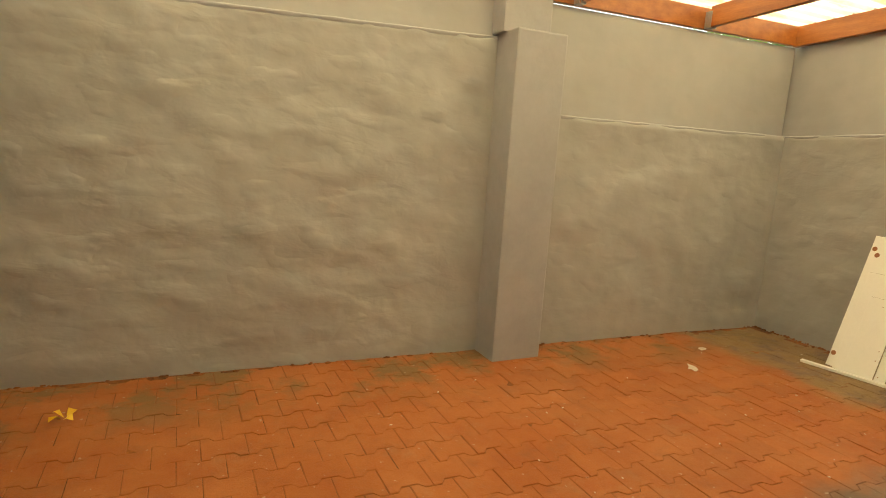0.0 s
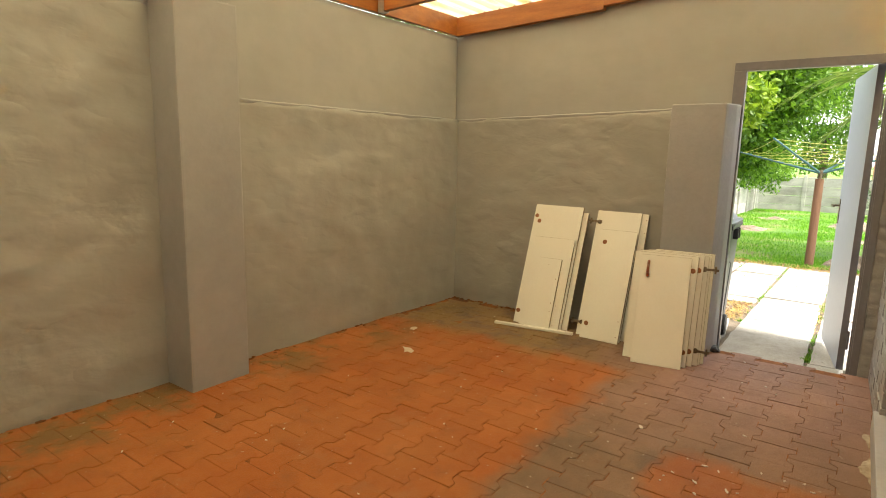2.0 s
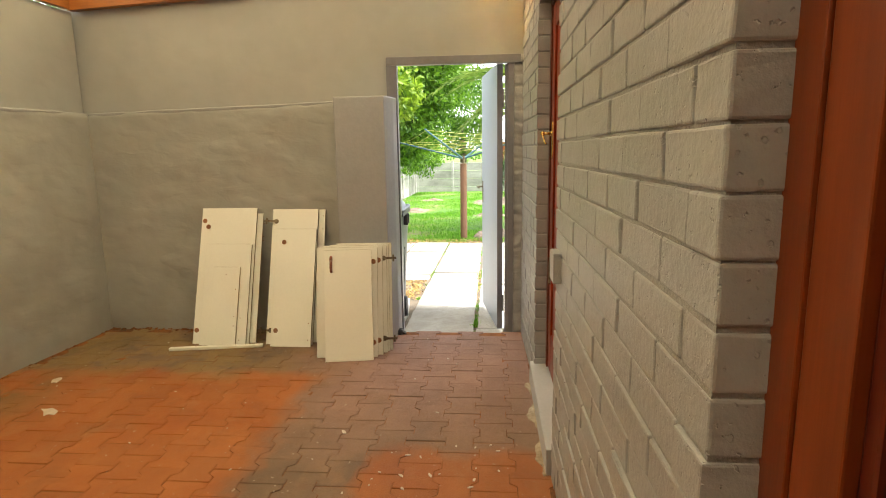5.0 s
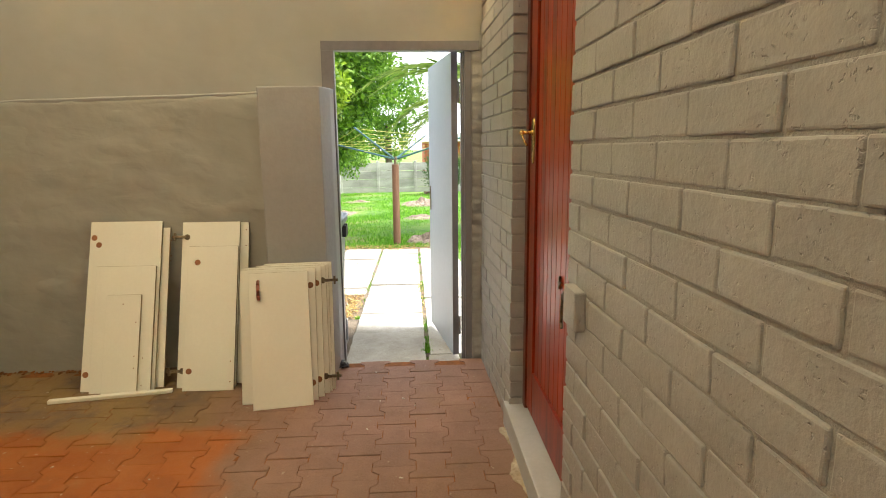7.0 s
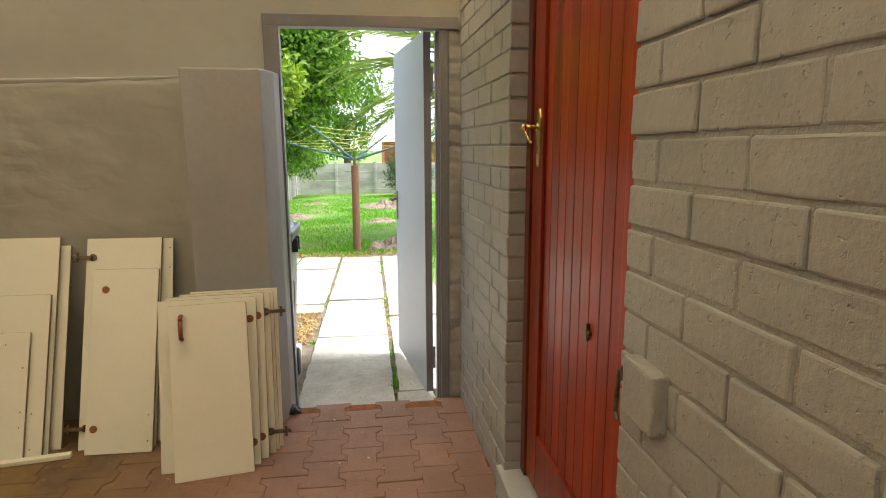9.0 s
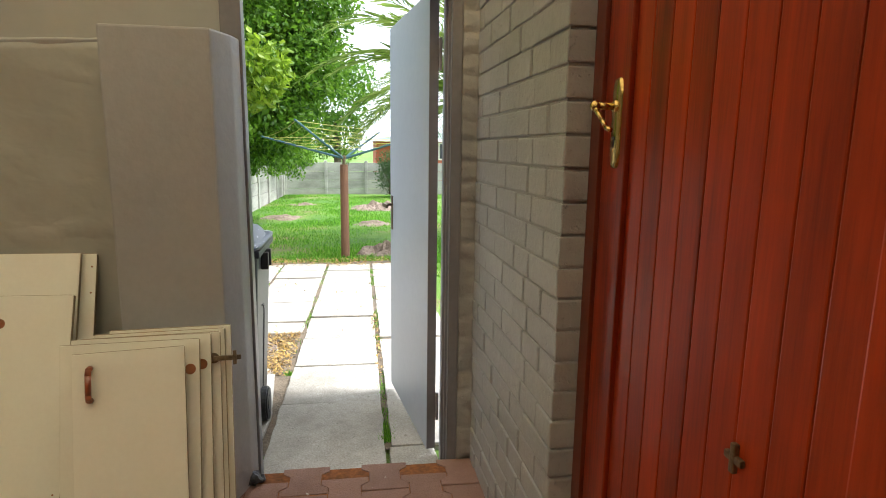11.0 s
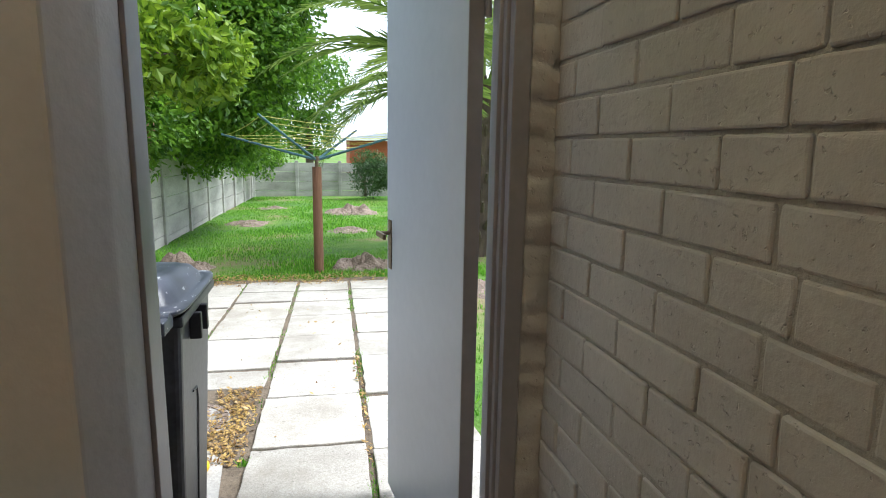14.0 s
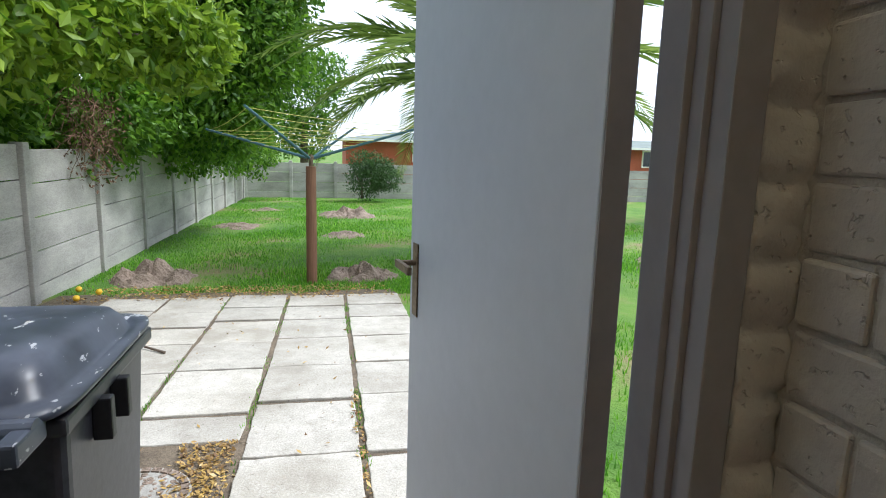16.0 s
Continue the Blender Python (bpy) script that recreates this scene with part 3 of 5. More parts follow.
# ribbed translucent sheets running along the court
verts, faces = [], []
prof, y = [], -0.1
while y < 3.75:
    prof += [(y, 0.0), (y + 0.075, 0.0), (y + 0.092, 0.034), (y + 0.128, 0.034), (y + 0.145, 0.0)]
    y += 0.15
xs = [LX - 0.2 + k * 0.6 for k in range(15)] + [GATE_OUT + 0.1]
for x in xs:
    for (py, pz) in prof:
        verts.append((x, py, roof_z(py) + 0.157 + pz + 0.004 * noise.noise((x, py, 0))))
# opaque sheets past x -1.1 are unseen, added to dim that end
solid = []
for i in range(len(xs) - 1):
    for k in range(len(prof) - 1):
        a = i * len(prof) + k
        (solid if xs[i] < -1.1 else faces).append((a, a + 1, a + 1 + len(prof), a + len(prof)))
structure(raw("ceiling_light_block", verts, solid, GALV), "unseen opaque roof sheeting added to dim the end of the court", "ceiling")
structure(raw("ceiling", verts, faces, SHEET), "cream ribbed translucent roof sheeting on timber joists", "ceiling")


# ---- house brick wall with two door openings ----
def brick_mesh(length, variant, depth=0.105):
    bm = bmesh.new()
    add_box(bm, 0, length - 0.008, -depth, 0, 0, COURSE - 0.008, 0)
    es = [e for e in bm.edges if all(v.co.y > -0.01 for v in e.verts) or (abs(e.verts[0].co.y - e.verts[1].co.y) > 0.05)]
    bmesh.ops.bevel(bm, geom=es, offset=0.0045, segments=2, profile=0.5, affect="EDGES")
    front = [e for e in bm.edges if all(v.co.y > -0.008 for v in e.verts) and e.calc_length() > 0.05]
    bmesh.ops.subdivide_edges(bm, edges=front, cuts=3)
    bmesh.ops.recalc_face_normals(bm, faces=bm.faces)
    for v in bm.verts:
        p = Vector((v.co.x * 25 + variant * 9.0, v.co.z * 25, length * 50 + variant))
        v.co.y += 0.0022 * noise.noise(p)
        v.co.x += 0.0022 * noise.noise(p + Vector((5, 0, 0)))
        v.co.z += 0.0020 * noise.noise(p + Vector((0, 5, 0)))
    return mesh_of("brick", bm, BRICK)


BRICK_MESHES = {}


def brick_wall(parent, x0, x1, z0, z1, first_half, corner=None, drop=0.0, sag=(0.0, 0.0)):
    """Stretcher bond from x1 back to x0."""
    rnd = random.Random(int(x1 * 100))
    k0, k1 = int(round(z0 / COURSE)), int(math.ceil(z1 / COURSE))
    for k in range(k0, k1):
        x, done = x1, 0
        half = (k % 2 == 0) == first_half
        while x > x0 + 0.02:
            want = PITCH / 2 if (half and x == x1) else PITCH
            length = min(want, x - x0)
            if corner and done < len(corner[k % 2]):
                length = corner[k % 2][done]
                done += 1
            if x - length - x0 < 0.03:
                length = x - x0
            key = (round(length, 3), rnd.randrange(4))
            if key not in BRICK_MESHES:
                BRICK_MESHES[key] = brick_mesh(*key)
            ob = new("brick", BRICK_MESHES[key])
            ob.parent = parent
            low = min(max((17 - k) / 3, 0.0), 1.0)
            off = low * (sag[0] + (sag[1] - sag[0]) * (x - length - x0) / (x1 - x0)) - drop
            ob.location = (x - length + 0.004, WALL_Y + rnd.uniform(-0.003, 0.003), k * COURSE + 0.004 + off)
            ob.rotation_euler = (rnd.uniform(-0.01, 0.01), low * (sag[0] - sag[1]) / (x1 - x0) + rnd.uniform(-0.004, 0.004), rnd.uniform(-0.008, 0.008))
            x -= length


D1, D2 = (-0.62, 1.10), (2.73, 3.725)    # the two door openings
house = structure(box_part("wall_house", (D1[1] + 0.009, D2[0] - 0.009, -0.14, WALL_Y - 0.0055, -0.05, 2.8), MORTAR), "grey painted brick house wall between the doors", "wall")
house2 = structure(box_part("wall_house_nib", (D2[1] + 0.013, GATE_X + 0.02, -0.14, WALL_Y - 0.006, -0.05, 2.8), MORTAR), "grey painted brick wall between door and gate", "wall")
house3 = structure(box_part("wall_house_over", (D2[0] - 0.006, D2[1] + 0.006, -0.14, WALL_Y - 0.009, 2.19, 2.8), MORTAR), "grey painted brickwork above the wooden door", "wall")
house4 = structure(box_part("wall_house_over_glazed", (D1[0], D1[1] + 0.006, -0.14, WALL_Y - 0.009, 2.19, 2.8), MORTAR), "grey painted brickwork above the glazed door", "wall")

# ---- paving of the court ----
floor = structure(box_part("floor", (LX, GATE_X - 0.02, -0.10, 3.72, -0.2, -0.0042), JOINT_SAND), "red and brown interlocking concrete paving", "floor")

# ---- glazed door to the house ----
gd = thing("glazed_door", Matrix.Identity(4), "red hardwood glazed door with fixed side pane", "door", kind="structure")
box_part("jamb", (1.049, 1.112, -0.11, 0.008, 0.0, 2.19), JAMB_WOOD, gd, 0.003)
box_part("jamb", (-0.62, -0.55, -0.11, 0.008, 0.0, 2.19), JAMB_WOOD, gd, 0.003)
box_part("head", (-0.55, 1.049, -0.11, 0.008, 2.12, 2.19), JAMB_WOOD, gd, 0.003)
box_part("stile", (0.960, 1.0475, -0.06, 0.004, 0.02, 2.12), JAMB_WOOD, gd, 0.003)
box_part("stile", (0.36, 0.45, -0.06, 0.0, 0.02, 2.12), JAMB_WOOD, gd, 0.003)
box_part("rail", (0.45, 0.960, -0.06, 0.0, 0.02, 0.22), JAMB_WOOD, gd, 0.003)
box_part("rail", (0.45, 0.960, -0.06, 0.0, 2.02, 2.12), JAMB_WOOD, gd, 0.003)
for dims in ((0.932, 0.960, -0.045, -0.010, 0.22, 2.02), (0.45, 0.472, -0.045, -0.012, 0.22, 2.02)):
    box_part("glazing_bead", dims, FRAME_WOOD, gd, 0.006, "dark red glazing bead")
pane = box_part("pane", (0.472, 0.932, -0.034, -0.028, 0.22, 2.02), GLASS, gd, 0, "clear reflecting glass")

# ---- boarded door ----
bd = thing("door_1", Matrix.Identity(4), "varnished red hardwood boarded door, closed", "door", kind="structure")
box_part("frame", (3.672, D2[1] + 0.004, -0.11, 0.010, 0.125, 2.19), FRAME_WOOD, bd, 0.003, "dark red door frame")
box_part("frame", (D2[0] - 0.004, 2.783, -0.11, 0.010, 0.125, 2.19), FRAME_WOOD, bd, 0.003, "dark red door frame")
box_part("frame", (2.783, 3.672, -0.11, 0.010, 2.135, 2.19), FRAME_WOOD, bd, 0.003, "dark red door frame")
box_part("stile", (3.55, 3.668, -0.045, 0.002, 0.14, 2.13), DOOR_WOOD, bd, 0.004)
box_part("stile", (2.787, 2.905, -0.045, 0.002, 0.14, 2.13), DOOR_WOOD, bd, 0.004)
box_part("rail", (2.905, 3.55, -0.045, 0.001, 0.14, 0.36), DOOR_WOOD, bd, 0.004)
box_part("rail", (2.905, 3.55, -0.045, 0.001, 2.01, 2.13), DOOR_WOOD, bd, 0.004)
nb = 9
for i in range(nb):
    w = (3.55 - 2.905) / nb
    box_part("board", (2.905 + i * w + 0.0008, 2.905 + (i + 1) * w - 0.0008, -0.035, -0.009, 0.36, 2.01), DOOR_WOOD, bd, 0.0035)
hx, hz0, hz1 = 3.597, 1.333, 1.533
bm = bmesh.new()
outline = []
for k in range(48):
    a = 2 * math.pi * k / 48
    zz = math.sin(a) * (hz1 - hz0) / 2
    u = abs(math.sin(a))
    half = 0.0225 - 0.0035 * max(0.0, math.sin(u * 9.0)) ** 2
    outline.append((math.copysign(min(half, 0.029 * abs(math.cos(a)) ** 0.55), math.cos(a)), zz))
vs0 = [bm.verts.new((hx + px, 0.002, (hz0 + hz1) / 2 + pz)) for px, pz in outline]
vs1 = [bm.verts.new((hx + px * 0.97, 0.006, (hz0 + hz1) / 2 + pz * 0.985)) for px, pz in outline]
vs2 = [bm.verts.new((hx + px * 0.75, 0.0085, (hz0 + hz1) / 2 + pz * 0.93)) for px, pz in outline]
for a, b in ((vs0, vs1), (vs1, vs2)):
    for k in range(48):
        bm.faces.new((a[k], a[(k + 1) % 48], b[(k + 1) % 48], b[k]))
bm.faces.new(vs2)
bmesh.ops.recalc_face_normals(bm, faces=bm.faces)
plate = part("handle_plate", bm, BRASS, bd, "ornate brass lock plate", True)
bm = bmesh.new()
pz = 1.47
add_cyl(bm, (hx, 0.004, pz), (hx, 0.014, pz), 0.017, 0.013, 20)
add_cyl(bm, (hx, 0.01, pz), (hx, 0.055, pz), 0.008, 0.008, 14)
bmesh.ops.create_uvsphere(bm, u_segments=14, v_segments=10, radius=0.0125, matrix=Matrix.Translation((hx, 0.055, pz)))
pts = [(hx, 0.055, pz), (hx - 0.012, 0.056, pz - 0.012), (hx - 0.03, 0.052, pz - 0.03), (hx - 0.046, 0.048, pz - 0.048), (hx - 0.062, 0.044, pz - 0.054)]
for a, b in zip(pts, pts[1:]):
    add_cyl(bm, a, b, 0.0055, 0.005, 12)
part("lever", bm, BRASS, bd, "twisted brass lever handle", True)
bm = bmesh.new()
add_cyl(bm, (hx, 0.0075, 1.40), (hx, 0.0095, 1.40), 0.005, 0.005, 12)
add_box(bm, hx - 0.0025, hx + 0.0025, 0.0078, 0.0095, 1.38, 1.40)
part("keyhole", bm, BLACK, bd, "dark keyhole")
bm = bmesh.new()
add_box(bm, 3.105, 3.117, -0.009, 0.001, 0.875, 0.925, 0.003)
add_box(bm, 3.09, 3.132, -0.009, 0.0, 0.893, 0.906, 0.003)
part("latch", bm, RUSTY, bd, "small dark metal catch")

bm = bmesh.new()
add_box(bm, D2[0] + 0.001, D2[1] + 0.05, -0.03, 0.10, -0.02, 0.121, 0.008)
structure(part("sill_door", bm, SILL), "grey painted concrete door step", "sill")

# grey box with a cabin hook beside the boarded door
gbx = thing("wall_box", Matrix.Translation((2.60, WALL_Y, 0.955)), "grey painted box with rusty hook on the brick wall", "box")
box_part("body", (-0.065, 0.055, -0.004, 0.030, -0.060, 0.055), BRICK, gbx, 0.006)
bm = bmesh.new()
add_box(bm, 0.052, 0.064, 0.004, 0.030, 0.0, 0.03, 0.002)
part("hook_plate", bm, RUSTY, gbx)
bm = bmesh.new()
hp = [(0.06, 0.02, 0.018), (0.074, 0.026, 0.016), (0.077, 0.028, -0.03), (0.079, 0.028, -0.075), (0.067, 0.029, -0.088)]
for a, b in zip(hp, hp[1:]):
    add_cyl(bm, a, b, 0.005, 0.005, 8)
part("hook", bm, RUSTY, gbx, "bent steel cabin hook")

# ---- lamp on the wall ----
lamp = thing("wall_lamp", Matrix.Translation((4.40, WALL_Y, 2.45)), "lit wall lamp with amber pressed glass shade", "lamp")
bm = bmesh.new()
add_box(bm, -0.05, 0.05, -0.002, 0.022, -0.06, 0.10, 0.006)
add_cyl(bm, (0, 0.02, 0.06), (0, 0.13, 0.10), 0.012, 0.012, 12)
add_cyl(bm, (0, 0.13, 0.075), (0, 0.13, 0.115), 0.05, 0.035, 24)
part("bracket", bm, RUSTY, lamp, "dark metal bracket")
nseg, rows = 32, 10
verts, faces = [], []
for shell, rr in ((0, 0.062), (1, 0.057)):
    for j in range(rows + 1):
        for i in range(nseg):
            a = 2 * math.pi * i / nseg
            r = rr * (0.88 + 0.12 * j / rows) + 0.0025 * math.sin(i * math.pi) + 0.003 * ((i + j) % 2)
            z = 0.08 - 0.165 * j / rows - (0.010 * (i % 2) if j == rows else 0)
            verts.append((r * math.cos(a), 0.13 + r * math.sin(a), z))
for shell in (0, 1):
    o = shell * (rows + 1) * nseg
    for j in range(rows):
        for i in range(nseg):
            q = (o + j * nseg + i, o + j * nseg + (i + 1) % nseg, o + (j + 1) * nseg + (i + 1) % nseg, o + (j + 1) * nseg + i)
            faces.append(q if shell == 0 else q[::-1])
for i in range(nseg):
    a, b = rows * nseg + i, rows * nseg + (i + 1) % nseg
    o = (rows + 1) * nseg
    faces.append((a, b, o + b, o + a))
raw("shade", verts, faces, AMBER, lamp)
bm = bmesh.new()
bmesh.ops.create_uvsphere(bm, u_segments=16, v_segments=12, radius=0.03, matrix=Matrix.Translation((0, 0.13, 0.0)))
part("bulb", bm, BULB, lamp, "glowing warm bulb", True)

# ---- gate ----
gate = thing("gate_frame", Matrix.Identity(4), "grey painted pressed steel door frame", "door frame", kind="structure")


def frame_bar(name, layers):
    """A stepped pressed-steel bar made of layers (x0, x1, a0, a1, b0, b1)."""
    bm = bmesh.new()
    for x0, x1, a0, a1, b0, b1 in layers:
        add_box(bm, x0, x1, a0, a1, b0, b1, 0.003)
    return part(name, bm, STEEL_GREY, gate)


frame_bar("jamb", [(4.685, 4.745, 1.008, 1.085, -0.06, 1.995), (4.744, 4.765, 1.018, 1.085, -0.06, 1.995), (4.764, 4.838, 1.027, 1.085, -0.06, 1.995)])
frame_bar("jamb", [(4.700, 4.735, 0.165, 0.208, -0.06, 1.995), (4.734, 4.760, 0.165, 0.217, -0.06, 1.995), (4.759, 4.818, 0.165, 0.227, -0.06, 1.995)])
frame_bar("head", [(4.685, 4.745, 0.118, 1.085, 1.995, 2.052), (4.744, 4.818, 0.165, 1.085, 2.005, 2.052)])

leaf = thing("gate_door", pose(4.832, 0.284, -0.02, 0, 0, 8.75), "pale blue grey outward opening door, standing open", "door", kind="structure")
box_part("leaf", (0.0, 0.815, -0.042, 0.0, 0.0, 2.03), GATE_PAINT, leaf, 0.003)
box_part("hinge_edge", (-0.004, -0.0005, -0.041, -0.001, 0.003, 2.027), STEEL_GREY, leaf, 0, "darker grey painted leaf edge")
for z in (0.16, 1.72):
    bm = bmesh.new()
    add_box(bm, -0.022, 0.0, -0.048, -0.040, z, z + 0.12, 0.001)
    add_cyl(bm, (-0.022, -0.044, z - 0.005), (-0.022, -0.044, z + 0.125), 0.007, 0.007, 12)
    part("hinge", bm, STEEL_GREY, leaf)
for side, y0, y1 in ((1, 0.0, 0.004), (-1, -0.046, -0.042)):
    bm = bmesh.new()
    add_box(bm, 0.745, 0.785, y0, y1, 0.94, 1.13, 0.001)
    add_cyl(bm, (0.765, y1 if side > 0 else y0, 1.08), (0.765, (y1 + 0.045) if side > 0 else (y0 - 0.045), 1.08), 0.008, 0.008, 10)
    ly = (y1 + 0.045) if side > 0 else (y0 - 0.045)
    add_box(bm, 0.66, 0.775, ly - 0.006, ly + 0.006, 1.07, 1.09, 0.003)
    part("handle", bm, RUSTY, leaf, "dark metal lever handle")

# ---- white cabinet boards leaning on the walls ----
def board(left, right, height, lean, label, group, thick=0.017, holes=(), hinges=(), pull=None, dots=(), name="cabinet_door"):
    """A board standing on the floor with its lower front edge from left to right, leaning back."""
    l3, r3 = Vector((*left, 0)), Vector((*right, 0))
    d = (r3 - l3).normalized()
    back = Vector((-d.y, d.x, 0))
    up = Vector((0, 0, 1))
    rot = Matrix((d, back, up)).transposed().to_4x4()
    m = Matrix.Translation(l3 + Vector((0, 0, 0.001))) @ rot @ Matrix.Rotation(radians(-lean), 4, "X")
    ob = thing(name, m, label, "cabinet door" if name == "cabinet_door" else "board", group)
    w = (r3 - l3).length
    box_part("panel", (0, w, 0, thick, 0, height), BOARD, ob, 0.0015)
    box_part("edge_strip", (w + 0.0003, w + 0.0012, 0.002, thick - 0.002, 0.002, height - 0.002), BOARD_EDGE, ob, 0, "brownish board edge with gap shade in its colour")
    box_part("edge_strip", (0.002, w - 0.002, 0.0012, thick - 0.002, height + 0.0003, height + 0.0012), BOARD_EDGE, ob, 0, "brownish board edge with gap shade in its colour")
    for hx_, hz_ in holes:
        bm = bmesh.new()
        add_cyl(bm, (hx_, -0.0012, hz_), (hx_, 0.001, hz_), 0.0175, 0.0175, 20)
        part("hinge_hole", bm, HOLE, ob, "brown drilled hinge hole")
    for hx_, hz_, s in hinges:
        bm = bmesh.new()
        add_cyl(bm, (hx_, -0.003, hz_), (hx_, 0.001, hz_), 0.018, 0.018, 16)
        add_box(bm, min(hx_, hx_ + s * 0.09), max(hx_, hx_ + s * 0.09), -0.018, -0.004, hz_ - 0.008, hz_ + 0.008, 0.002)
        add_box(bm, hx_ + s * 0.07 - 0.006, hx_ + s * 0.07 + 0.006, -0.022, -0.006, hz_ - 0.024, hz_ + 0.024, 0.002)
        part("hinge", bm, RUSTY, ob, "rusty concealed hinge")
    for hx_, hz_ in dots:
        bm = bmesh.new()
        add_cyl(bm, (hx_, -0.0008, hz_), (hx_, 0.001, hz_), 0.0035, 0.0035, 8)
        part("screw_hole", bm, HOLE, ob)
    if pull:
        bm = bmesh.new()
        px, pz_ = pull
        pts = [(px, 0.0, pz_ - 0.05), (px, -0.022, pz_ - 0.046), (px, -0.028, pz_ - 0.03), (px, -0.028, pz_ + 0.03), (px, -0.022, pz_ + 0.046), (px, 0.0, pz_ + 0.05)]
        for a, b in zip(pts, pts[1:]):
            add_cyl(bm, a, b, 0.009, 0.009, 12)
        part("pull_handle", bm, HANDLE_WOOD, ob, "red brown wooden pull handle", True)
    return ob


GA, GB, GC = "boards leaning in the corner", "tall boards beside the pier", "stack of cupboard doors on the pier"
board((4.375, 2.49), (4.375, 2.072), 0.98, 18.5, "tall cream white board leaning on the grey wall", GA, dots=((0.43, 0.90), (0.43, 0.80), (0.43, 0.77)))
board((4.335, 2.54), (4.335, 2.110), 1.03, 19.0, "tall cream white cupboard door with two hinge holes", GA, holes=((0.025, 0.93), (0.055, 0.885), (0.025, 0.10)))
board((4.305, 2.475), (4.305, 2.123), 0.755, 19.0, "shorter cream white board leaning on a taller one", GA, dots=((0.30, 0.20), (0.30, 0.04)))
board((4.283, 2.395), (4.283, 2.193), 0.585, 19.0, "smallest cream white board of the stack", GA, dots=((0.10, 0.53), (0.18, 0.42), (0.18, 0.22), (0.18, 0.15)))
strip = thing("timber_strip", pose(4.172, 2.63, 0.001, 0, 0, -80.5), "narrow white painted strip lying on the paving", "strip")
box_part("strip_body", (0, 0.655, 0.0, 0.035, 0, 0.02), BOARD, strip, 0.003)
board((4.40, 1.94), (4.40, 1.585), 1.00, 17.0, "tall cream white board leaning on the grey wall", GB, dots=((0.34, 0.95), (0.34, 0.85)))
board((4.35, 1.985), (4.35, 1.634), 1.015, 18.5, "tall cream white cupboard door with rusty hinges", GB, hinges=((0.03, 0.92, -1), (0.03, 0.10, -1)))
board((4.30, 1.935), (4.295, 1.633), 0.87, 19.0, "cream white cupboard door with two hinge holes", GB, holes=((0.06, 0.77), (0.035, 0.115)), dots=((0.28, 0.17), (0.28, 0.05)))
STACK = (((4.005, 1.448), (4.058, 1.130)), ((4.085, 1.530), (4.118, 1.113)), ((4.130, 1.510), (4.165, 1.085)),
         ((4.165, 1.490), (4.210, 1.060)), ((4.200, 1.460), (4.240, 1.050)), ((4.235, 1.420), (4.270, 1.035)))
for i in range(5, -1, -1):
    b0, b1 = Vector(STACK[i][0]) - Vector((0, 0.01)), Vector(STACK[i][1]) - Vector((0, 0.01))
    kw = {}
    if i == 0:
        kw = dict(pull=(0.052, 0.655))
    elif i in (1, 2):
        kw = dict(holes=(((b1 - b0).length - 0.028, 0.655), ((b1 - b0).length - 0.028, 0.10)))
    elif i == 3:
        kw = dict(hinges=(((b1 - b0).length - 0.02, 0.66, 1), ((b1 - b0).length - 0.02, 0.10, 1)))
    board(b0, b1, 0.750 + 0.004 * (i % 3), 14.5 - 1.1 * i, "cream white cupboard door with wooden handle" if i == 0 else "cream white cupboard door in a leaning stack", GC, **kw)

# ---- outside: ground ----
verts, faces = [], []
gx = [-60, -20, 4.78, 5.0, 6, 7, 8, 9, 10, 10.5, 11, 11.5, 12, 13, 14, 16, 18, 20, 24, 30, 60, 400]
gy = [-300, -60, -25, -12, -8, -6, -4, -2, -1, 0, 1, 2, 3, 4, 6, 12, 60, 300]
for x in gx:
    for y in gy:
        bumpy = 0.05 * noise.noise((x * 0.6, y * 0.6, 1.0)) if x > 11.2 else 0.0
        verts.append((x, y, (-0.25 if x < 4.7 else ground_z(x) - 0.035) + bumpy))
for i in range(len(gx) - 1):
    for j in range(len(gy) - 1):
        a = i * len(gy) + j
        faces.append((a, a + len(gy), a + len(gy) + 1, a + 1))
structure(raw("ground", verts, faces, GROUND), "patchy green lawn with bare soil", "ground")

# concrete slabs of the path, each one a piece
pav = thing("pavement", Matrix.Identity(4), "weathered concrete slab path with grass in the joints", "path", kind="structure")
rnd = random.Random(5)
SLAB = {}


def slab(x0, x1, y0, y1):
    key = (round(x1 - x0, 2), round(y1 - y0, 2))
    if key not in SLAB:
        bm = bmesh.new()
        add_box(bm, 0, key[0], 0, key[1], -0.05, 0, 0.007)
        bmesh.ops.subdivide_edges(bm, edges=[e for e in bm.edges if e.calc_length() > 0.1], cuts=9, use_grid_fill=True)
        k = len(SLAB) * 7.3
        for v in bm.verts:
            v.co.x += 0.009 * noise.noise((v.co.x * 9 + k, v.co.y * 9, 1.0))
            v.co.y += 0.009 * noise.noise((v.co.x * 9, v.co.y * 9 + k, 5.0))
            v.co.z += 0.004 * noise.noise((v.co.x * 5, v.co.y * 5, k)) if v.co.z > -0.03 else 0.0
        SLAB[key] = mesh_of("slab", bm, STAINED_SLAB)
    ob = new("slab", SLAB[key])
    ob.parent = pav
    ob.location = (x0, y0, ground_z(x0) + rnd.uniform(-0.007, 0.006))
    ob.rotation_euler = (rnd.uniform(-0.006, 0.006), 0.035 if x0 > 4.95 else 0.0, rnd.uniform(-0.006, 0.006))


